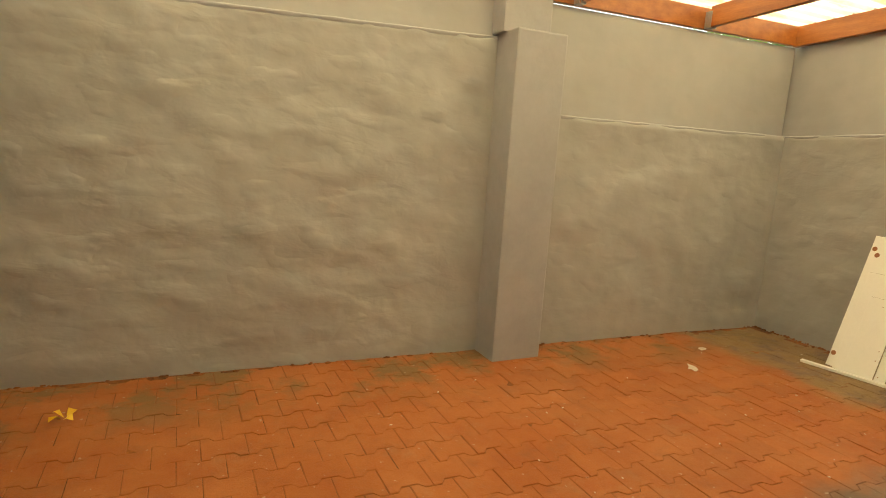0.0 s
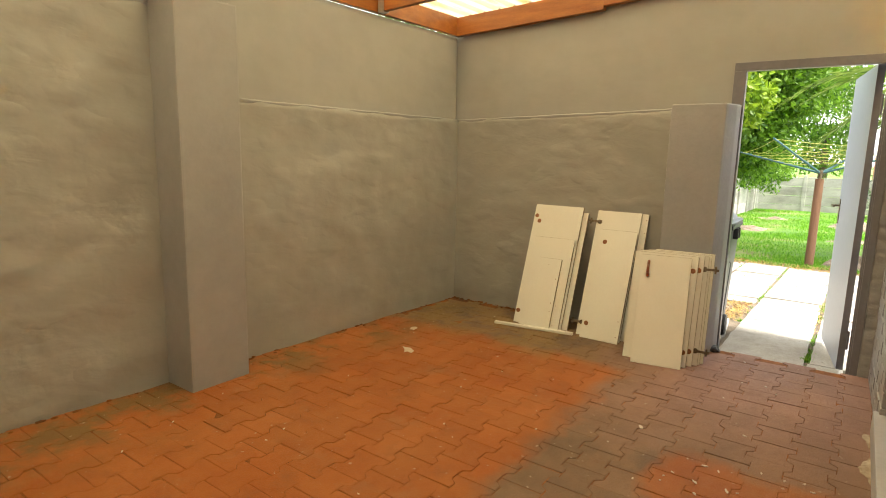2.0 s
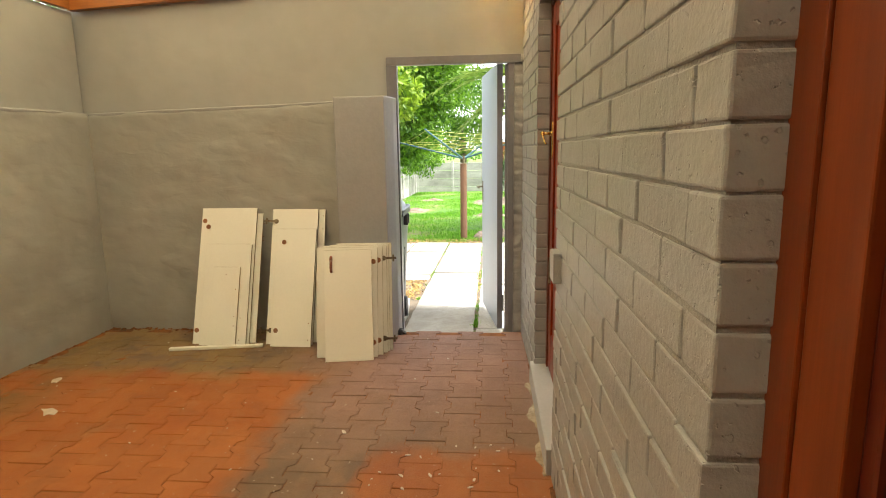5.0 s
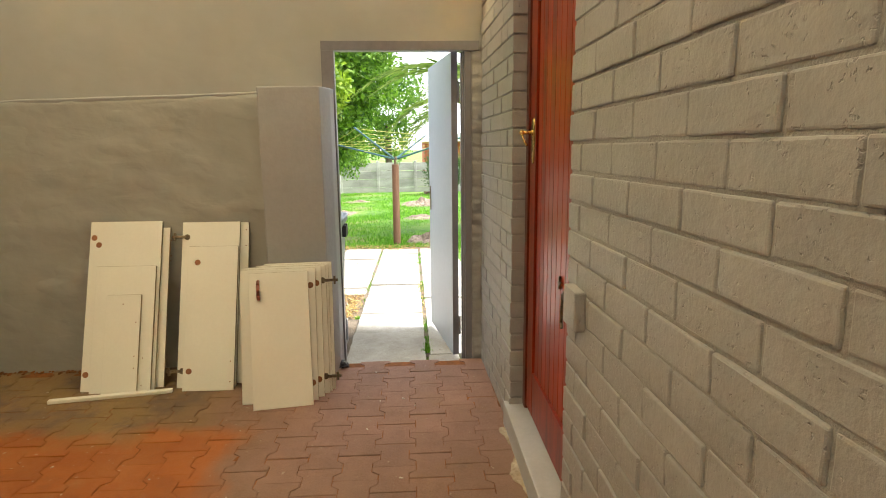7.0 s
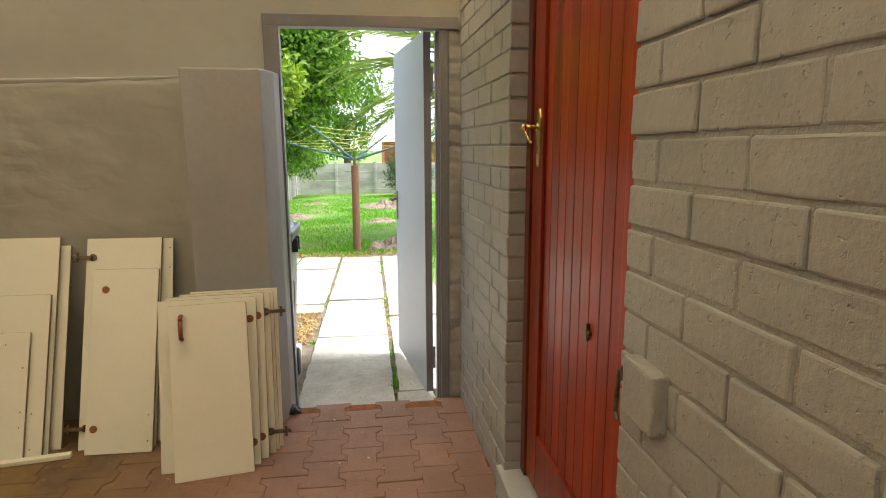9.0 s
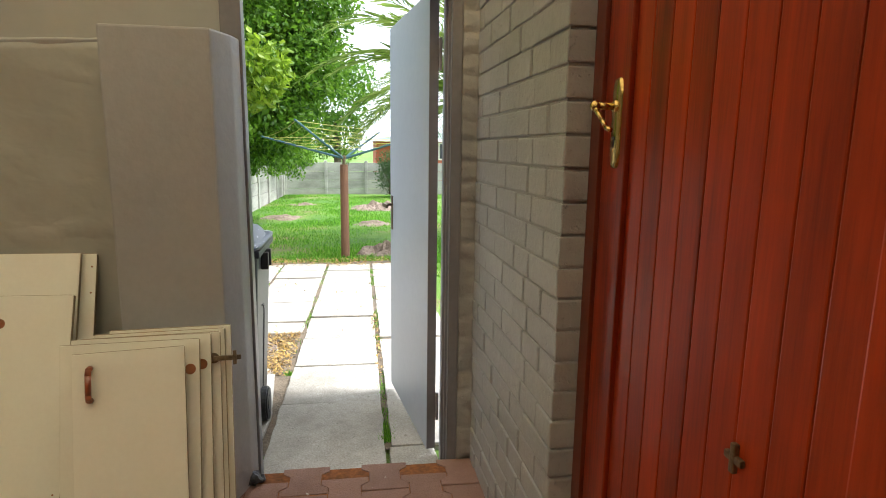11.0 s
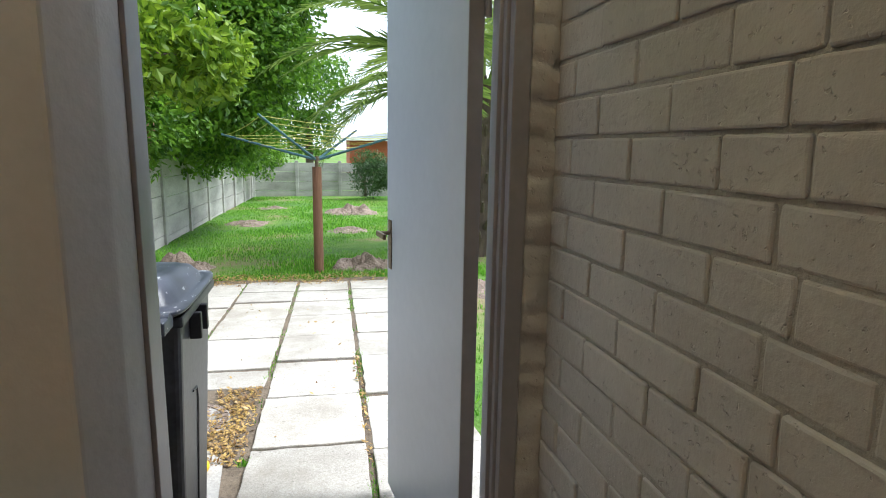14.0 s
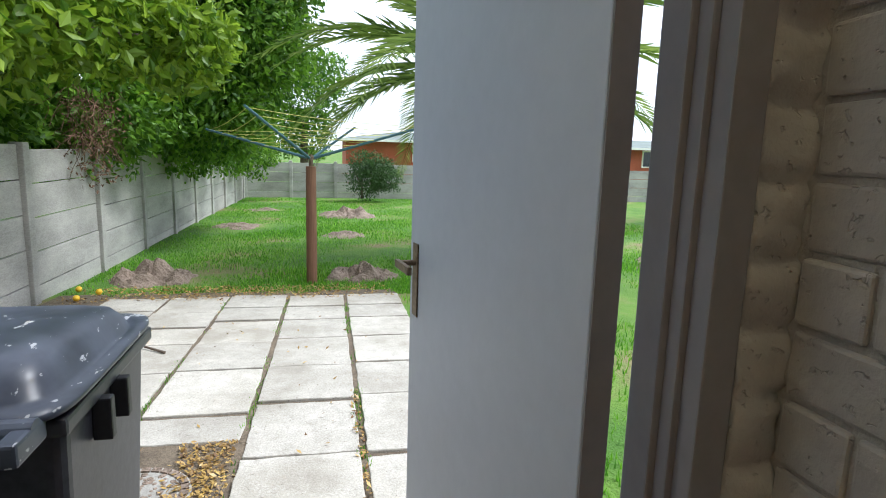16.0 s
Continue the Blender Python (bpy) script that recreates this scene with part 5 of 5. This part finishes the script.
# ---- heaps of dug sand ----
def heap(x, y, r, h, seed, name="sand_mound"):
    n, m_ = 40, 14
    verts, faces = [(0, 0, h)], []
    for j in range(1, m_ + 1):
        for i in range(n):
            a, f = 2 * math.pi * i / n, j / m_
            rr = r * f * (1 + 0.25 * noise.noise((math.cos(a) * 1.5 + seed, math.sin(a) * 1.5, 0)))
            z = h * (1 - f ** 2.2) * (0.6 + 1.2 * noise.noise((math.cos(a) * rr * 5, math.sin(a) * rr * 4, seed))) + 0.25 * h * (1 - f) * noise.noise((math.cos(a) * rr * 13, math.sin(a) * rr * 13, seed)) + 0.22 * h * noise.noise((rr * 20 * math.cos(a), rr * 20 * math.sin(a), seed)) - 0.02 * f
            verts.append((rr * math.cos(a), rr * math.sin(a), z))
    for i in range(n):
        faces.append((0, 1 + i, 1 + (i + 1) % n))
    for j in range(m_ - 1):
        for i in range(n):
            a = 1 + j * n
            faces.append((a + i, a + n + i, a + n + (i + 1) % n, a + (i + 1) % n))
    ob = raw(name, verts, faces, SAND)
    ob.location = (x, y, ground_z(x) - 0.035)
    return tagged(ob, "low heap of pale dug sand on the lawn", "heap", "sand heaps")


for x, y, r, h, s in ((11.6, 0.22, 0.50, 0.21, 1), (11.6, 2.75, 0.55, 0.22, 2), (19.2, 0.15, 0.8, 0.20, 3), (15.5, 0.3, 0.5, 0.07, 4), (17.0, 2.6, 0.6, 0.06, 5), (20.5, 2.4, 0.5, 0.07, 6), (9.6, -1.6, 0.8, 0.16, 7), (8.6, -3.6, 1.3, 0.12, 8), (12.0, -5.0, 1.0, 0.15, 9), (16.0, -4.0, 0.9, 0.18, 10)):
    heap(x, y, r, h, s)

# ---- grass ----
def blades(name, count, area, size, material, seed, keep=None, label=""):
    rg = np.random.default_rng(seed)
    x0, x1, y0, y1 = area
    u = rg.random(count) ** 1.7
    x, y = x0 + (x1 - x0) * u, rg.uniform(y0, y1, count)
    if keep is not None:
        ok = keep(x, y, rg)
        x, y = x[ok], y[ok]
    n = len(x)
    z = -0.05 - 0.035 * np.clip(x - 5, 0, 6.5) - 0.009 * np.clip(x - 11.5, 0, 14) - 0.05
    h = size * rg.uniform(0.5, 1.4, n)
    a = rg.uniform(0, 2 * np.pi, n)
    w = 0.006 + 0.05 * h
    lean = rg.normal(0, 0.45, (n, 2)) * h[:, None]
    b0 = np.stack([x + w * np.cos(a), y + w * np.sin(a), z], 1)
    b1 = np.stack([x - w * np.cos(a), y - w * np.sin(a), z], 1)
    t = np.stack([x + lean[:, 0], y + lean[:, 1], z + 0.03 + h], 1)
    v = np.stack([b0, b1, t], 1).reshape(-1, 3)
    f = np.arange(n * 3).reshape(-1, 3)
    ob = raw(name, v.tolist(), f.tolist(), material)
    return tagged(ob, label, "grass", kind="stuff")


def patchy(x, y, rg):
    k = np.sin(x * 1.1 + 2) * np.cos(y * 1.3) + 0.6 * np.sin(x * 2.7 + y * 1.9)
    edge = 10.62 + 0.16 * np.sin(y * 4.1) + 0.08 * np.sin(y * 11.0)
    return ((k + rg.normal(0, 0.5, len(x))) > -0.35) & ((x < 10.45) | (x + rg.normal(0, 0.06, len(x)) > edge))


blades("grass", 150000, (10.5, 25.0, -7.0, 3.45), 0.027, GRASS, 2, patchy, "short patchy green lawn grass")
blades("grass_verge", 9000, (5.0, 10.4, -2.2, -0.16), 0.04, GRASS, 5, patchy, "short green grass beside the path")
def tufts(x, y, rg):
    k = np.sin(x * 3.1 + y * 9) + 0.8 * np.sin(x * 7.7 + 1.0) + 0.5 * np.sin(x * 17.0)
    return (k + rg.normal(0, 0.4, len(x))) > 0.25


for yj, cnt in ((0.457, 2400), (1.052, 1300), (1.645, 600)):
    blades("joint_grass", cnt, ({45: 5.0, 105: 6.0, 164: 7.3}[int(yj * 100)], 10.4, yj - 0.024, yj + 0.024), 0.028, GRASS, int(yj * 100), tufts, "grass growing in the slab joints")

# ---- things lying on the path ----
def litter(name, area, count, size, seed, label, mat_=LITTER):
    rg = np.random.default_rng(seed)
    x0, x1, y0, y1 = area
    x, y = rg.uniform(x0, x1, count), y0 + (y1 - y0) * np.clip(rg.beta(1.6, 1.6, count), 0, 1)
    z = -0.05 - 0.035 * np.clip(x - 5, 0, 6.5) - 0.022 + rg.random(count) * 0.035
    a = rg.uniform(0, 6.28, count)
    s = size * rg.uniform(0.6, 1.3, count)
    d = np.stack([np.cos(a), np.sin(a), rg.normal(0, 0.35, count)], 1)
    e = np.stack([-np.sin(a), np.cos(a), rg.normal(0, 0.35, count)], 1)
    p = np.stack([x, y, z], 1)
    v = np.stack([p - d * s[:, None], p + e * s[:, None] * 0.4, p + d * s[:, None], p - e * s[:, None] * 0.4], 1).reshape(-1, 3)
    k = np.arange(count)[:, None] * 4
    f = np.concatenate([k + np.array([0, 1, 2]), k + np.array([0, 2, 3])], 1).reshape(-1, 3)
    return tagged(raw(name, v.tolist(), f.tolist(), mat_), label, "leaves", kind="stuff")


litter("leaf_litter", (6.0, 6.98, 1.06, 1.34), 1700, 0.014, 1, "fallen yellow and brown leaves in the gap of the path")
litter("leaf_litter_edge", (10.2, 10.95, -0.1, 3.35), 2400, 0.02, 2, "fallen brown leaves at the edge of the lawn")
litter("leaf_litter_slabs", (6.0, 10.4, 0.0, 2.8), 200, 0.017, 3, "scattered dry leaves on the slabs")
litter("leaf_litter_joint", (5.9, 7.6, 0.44, 0.50), 200, 0.016, 4, "dry leaves caught in the slab joint")

for (x, y) in ((8.75, 2.02), (8.6, 2.35), (10.6, 3.0), (10.75, 3.25), (10.3, 3.1), (5.95, 1.22), (7.0, 2.0)):
    bm = bmesh.new()
    bmesh.ops.create_uvsphere(bm, u_segments=14, v_segments=10, radius=0.032)
    bmesh.ops.scale(bm, vec=(1.15, 1, 1), verts=bm.verts)
    me = mesh_of("lemon", bm, LEMON, True)
    lm = new("lemon", me)
    lm.location = (x, y, ground_z(x) + 0.028)
    tagged(lm, "fallen yellow lemon on the concrete path", "lemon", "fallen lemons")

bm = bmesh.new()
for a, b in zip([(8.45, 1.80, 0.0), (8.6, 2.0, 0.012), (8.72, 2.25, 0.01)], [(8.6, 2.0, 0.012), (8.72, 2.25, 0.01), (8.8, 2.45, 0.02)]):
    add_cyl(bm, (a[0], a[1], ground_z(a[0]) + 0.012 + a[2]), (b[0], b[1], ground_z(b[0]) + 0.012 + b[2]), 0.010, 0.008, 8)
tagged(part("stick", bm, BARK), "thin dry stick lying on the slabs", "stick")

# round mosaic stepping stone and a broken slab piece
stone = thing("stepping_stone", Matrix.Translation((6.52, 1.43, ground_z(6.5))), "round grey stepping stone with raised pebble pattern", "stepping stone")
bm = bmesh.new()
add_cyl(bm, (0, 0, -0.05), (0, 0, -0.004), 0.235, 0.23, 40)
part("base", bm, CONCRETE, stone)
bm = bmesh.new()
rs = random.Random(8)
for k in range(28):
    a = 2 * math.pi * k / 28
    m_ = Matrix.Translation((0.205 * math.cos(a), 0.205 * math.sin(a), -0.003)) @ Matrix.Rotation(a, 4, "Z")
    vs = bmesh.ops.create_cube(bm, size=1.0, matrix=m_ @ Matrix.Diagonal((0.032, 0.036, 0.014, 1)))
for k in range(110):
    r, a = 0.175 * math.sqrt(rs.random()), rs.uniform(0, 6.28)
    bmesh.ops.create_icosphere(bm, subdivisions=1, radius=rs.uniform(0.008, 0.018), matrix=Matrix.Translation((r * math.cos(a), r * math.sin(a), -0.004)) @ Matrix.Diagonal((1, 1, 0.4, 1)))
tagged(part("pebble_mosaic", bm, SAND, stone), kind="stuff")
bm = bmesh.new()
pts = [(5.45, 1.08), (6.05, 1.15), (6.25, 1.30), (6.22, 1.62), (5.45, 1.63)]
v0 = [bm.verts.new((x, y, ground_z(x) - 0.04)) for x, y in pts]
v1 = [bm.verts.new((x, y, ground_z(x) - 0.003)) for x, y in pts]
for k in range(5):
    bm.faces.new((v0[k], v0[(k + 1) % 5], v1[(k + 1) % 5], v1[k]))
bm.faces.new(v1)
bmesh.ops.recalc_face_normals(bm, faces=bm.faces)
tagged(part("broken_slab", bm, CONCRETE), "broken concrete slab piece beside fallen leaves", "slab")

# ---- house behind the back fence ----
fh = thing("far_house", Matrix.Identity(4), "long red brick house with grey green roof", "house")
box_part("wall", (34, 42, -26, -0.2, -0.5, 1.80), HOUSE_RED, fh)
bm = bmesh.new()
rv = [bm.verts.new(p) for p in ((33.4, -26.6, 1.80), (42.6, -26.6, 1.80), (42.6, 0.3, 1.80), (33.4, 0.3, 1.80), (38, -23, 2.35), (38, -3, 2.35))]
for f in ((0, 1, 4), (1, 2, 5, 4), (2, 3, 5), (3, 0, 4, 5), (3, 2, 1, 0)):
    bm.faces.new([rv[i] for i in f])
bmesh.ops.recalc_face_normals(bm, faces=bm.faces)
part("roof", bm, HOUSE_ROOF, fh)
box_part("fascia", (33.3, 33.42, -26.6, 0.3, 1.72, 1.84), BOARD, fh, 0, "pale painted fascia")
for y in (-22, -17.5, -13, -8.5, -4.5):
    w_ = box_part("window", (33.95, 34.02, y - 0.9, y + 0.9, 0.75, 1.7), BOARD, fh)
    box_part("pane", (33.93, 33.96, y - 0.82, y + 0.82, 0.83, 1.62), HOUSE_WIN, w_)

# ---- small things in the court ----
rnd = random.Random(17)
bm = bmesh.new()
for k in range(4):
    a = k * 1.5
    vs = [bm.verts.new((0.03 * math.cos(a + da) * s, 0.03 * math.sin(a + da) * s, z)) for da, s, z in ((0, 0.2, 0.004), (0.5, 1.2, 0.02), (0.9, 1.5, 0.012), (1.3, 0.9, 0.026))]
    bm.faces.new(vs)
yl = tagged(part("fallen_leaf", bm, LEMON), "crumpled yellow leaf on the red paving", "leaf")
yl.location, yl.scale = (-0.595, 3.114, 0.004), (1.7, 1.7, 1.7)
FLAKE = surface("off_white_paint_flake", (0.55, 0.48, 0.40), (0.72, 0.66, 0.58), 0.7, 20, 90, 0.001)
flakes = [(3.21, 2.77, 0.16, 0.9), (3.63, 3.05, 0.13, 0.3), (3.06, 1.07, 0.055, 0.6), (2.86, 0.72, 0.03, 1.9), (2.70, 0.60, 0.035, 0.4), (2.62, 0.42, 0.025, 2.0), (2.95, 0.50, 0.02, 0.1),
          (3.3, 0.62, 0.022, 1.0), (3.75, 0.80, 0.02, 0.5), (2.55, 0.95, 0.02, 0.2), (4.1, 0.62, 0.022, 0.8), (2.45, 1.9, 0.022, 0.4), (2.9, 2.1, 0.018, 1.3), (1.9, 2.5, 0.02, 0.3), (1.3, 2.9, 0.022, 0.9),
          (0.9, 2.6, 0.018, 0.2), (3.5, 2.2, 0.016, 2.2), (4.5, 0.8, 0.02, 0.7), (0.6, 2.95, 0.02, 1.1), (2.75, 0.3, 0.02, 0.3), (2.6, 2.75, 0.015, 1.0), (1.6, 3.0, 0.02, 0.5)]
flakes += [(rnd.uniform(2.35, 3.0), rnd.uniform(0.2, 0.85), rnd.uniform(0.012, 0.03), rnd.uniform(0, 3)) for _ in range(16)]
flakes += [(rnd.uniform(0.0, 4.4), rnd.uniform(0.5, 3.2), rnd.uniform(0.008, 0.016), rnd.uniform(0, 3)) for _ in range(24)]
for x, y, s, a in flakes:
    bm = bmesh.new()
    n = 9
    vs = [bm.verts.new((s * 0.5 * math.cos(2 * math.pi * k / n) * rnd.uniform(0.5, 1.2), s * 0.22 * math.sin(2 * math.pi * k / n) * rnd.uniform(0.5, 1.3), 0.003)) for k in range(n)]
    f = bm.faces.new(vs)
    bmesh.ops.extrude_face_region(bm, geom=[f])
    for v in vs:
        v.co.z = 0.0
    ob = tagged(part("paint_flake", bm, FLAKE), "small off-white paint flake on the paving", "flake", "paint flakes on the paving")
    ob.location, ob.rotation_euler = (x, y, 0.0015), (0, 0, a)
# dark clod at the foot of the gate frame
bm = bmesh.new()
bmesh.ops.create_icosphere(bm, subdivisions=3, radius=0.05)
for v in bm.verts:
    k = 1.0 + 0.5 * noise.noise(v.co * 28) + 0.25 * noise.noise(v.co * 70)
    v.co = Vector((v.co.x * k * 0.8, v.co.y * k * 1.2, max(v.co.z * k * 0.7, -0.012)))
clod = tagged(part("soil_clod", bm, BIN_BODY), "dark crumbly clod at the foot of the gate frame", "clod")
clod.location = (4.620, 1.042, 0.012)
# spilt mortar along the foot of the brick wall
verts, faces = [], []
for i in range(81):
    x = 2.72 + 1.0 * i / 80
    w = 0.022 + 0.05 * noise.noise((x * 5, 1, 5)) + 0.02 * noise.noise((x * 17, 3, 5))
    for j in range(9):
        u = j / 8
        y = 0.095 + max(0.006, w) * u
        verts.append((x, y, 0.0075 * (1 - u ** 2) + 0.003 * noise.noise((x * 30, y * 30, 0)) - (0.004 if j == 8 or i in (0, 80) else 0)))
for i in range(80):
    for j in range(8):
        a = i * 9 + j
        faces.append((a, a + 9, a + 10, a + 1))
tagged(raw("mortar_spill", verts, faces, surface("pale_spilt_mortar", (0.22, 0.15, 0.09), (0.52, 0.44, 0.34), 0.9, 12, 70, 0.004, 0.9), smooth=True), "pale mortar spilt along the wall foot", "mortar")
# crumbs of soil along the walls
bm = bmesh.new()
for k in range(150):
    t_ = rnd.random()
    if k % 3:
        x = LX + 1 + (GATE_X - LX - 1) * t_
        p = (x, left_y(x) - rnd.uniform(0.005, 0.05), 0.002)
        if PIL[0] - 0.05 < x < PIL[1] + 0.05:
            continue
    else:
        p = (GATE_X - rnd.uniform(0.005, 0.05), 2.7 + 0.7 * t_, 0.002)
    bmesh.ops.create_icosphere(bm, subdivisions=1, radius=rnd.uniform(0.004, 0.012), matrix=Matrix.Translation(p) @ Matrix.Diagonal((rnd.uniform(1, 2.5), 1, 0.7, 1)))
tagged(part("soil_crumbs", bm, JOINT_SAND), "dark soil crumbs along the foot of the wall", "soil", kind="stuff")

# ---- bricks ----
brick_wall(house, D1[1], D2[0], 0, 2.72, True, ((0.106, 0.247, 0.252, 0.256, 0.264, 0.27), (0.225, 0.25, 0.25, 0.258, 0.262, 0.267)), sag=(0.012, -0.008))
brick_wall(house2, D2[1], GATE_X, 0, 2.72, False, ((0.095, 0.245, 0.237, 0.153), (0.212, 0.24, 0.236, 0.157)), drop=0.011)
brick_wall(house3, D2[0], D2[1], 2.19, 2.72, True)
turn = Matrix.Translation((D2[1], WALL_Y, 0)) @ Matrix.Rotation(0.028, 4, "Z") @ Matrix.Translation((-D2[1], -WALL_Y, 0))
house2.matrix_world = turn

# ---- interlocking pavers ----
PL, PW = 0.20, 0.165


def paver_mesh():
    we, wm = PW / 2 + 0.016 - 0.0016, PW / 2 - 0.016 - 0.0016
    h = PL / 2 - 0.0016
    out = [(-h, -we), (-0.062, -we), (-0.038, -wm), (0.038, -wm), (0.062, -we), (h, -we), (h, we), (0.062, we), (0.038, wm), (-0.038, wm), (-0.062, we), (-h, we)]
    verts, faces, n = [], [], 12
    for z, k in ((-0.03, 1.0), (-0.0025, 1.0), (0.0, 0.978)):
        verts += [(x * k, y * (1.0 if k == 1.0 else 0.975), z) for x, y in out]
    for r in (0, 1):
        for i in range(n):
            faces.append((r * n + i, r * n + (i + 1) % n, (r + 1) * n + (i + 1) % n, (r + 1) * n + i))
    t = 2 * n
    faces += [(t, t + 1, t + 10, t + 11), (t + 1, t + 2, t + 9, t + 10), (t + 2, t + 3, t + 8, t + 9), (t + 3, t + 4, t + 7, t + 8), (t + 4, t + 5, t + 6, t + 7)]
    return verts, faces


pv, pf = paver_mesh()
pav_me = bpy.data.meshes.new("paver")
pav_me.from_pydata(pv, [], pf)
pav_me.materials.append(PAVER)
far_v, far_f = [], []
rnd = random.Random(23)
pva = np.array(pv)
for c in range(int(3.75 / PW) + 1):
    y = 0.075 + PW * (c + 0.5)
    for r in range(int(7.9 / PL) + 1):
        x = GATE_X - 0.10 - PL * r - (PL / 2 if c % 2 else 0)
        if y > left_y(x) + 0.02 or x < LX:
            continue
        dz, rx, ry, rz = rnd.uniform(-0.003, 0.0015), rnd.uniform(-0.012, 0.012), rnd.uniform(-0.012, 0.012), rnd.uniform(-0.012, 0.012)
        if x > 1.75 and y < 3.2:
            ob = new("paver", pav_me)
            ob.parent = floor
            ob.location, ob.rotation_euler = (x, y, dz), (rx, ry, rz)
        else:
            m = np.array(pose(x, y, dz, math.degrees(rx), math.degrees(ry), math.degrees(rz)))
            o = len(far_v)
            far_v += (pva @ m[:3, :3].T + m[:3, 3]).tolist()
            far_f += [tuple(i + o for i in f) for f in pf]
rest = raw("pavers", far_v, far_f, PAVER, floor)
tagged(rest, "dyed interlocking pavers", kind="stuff")
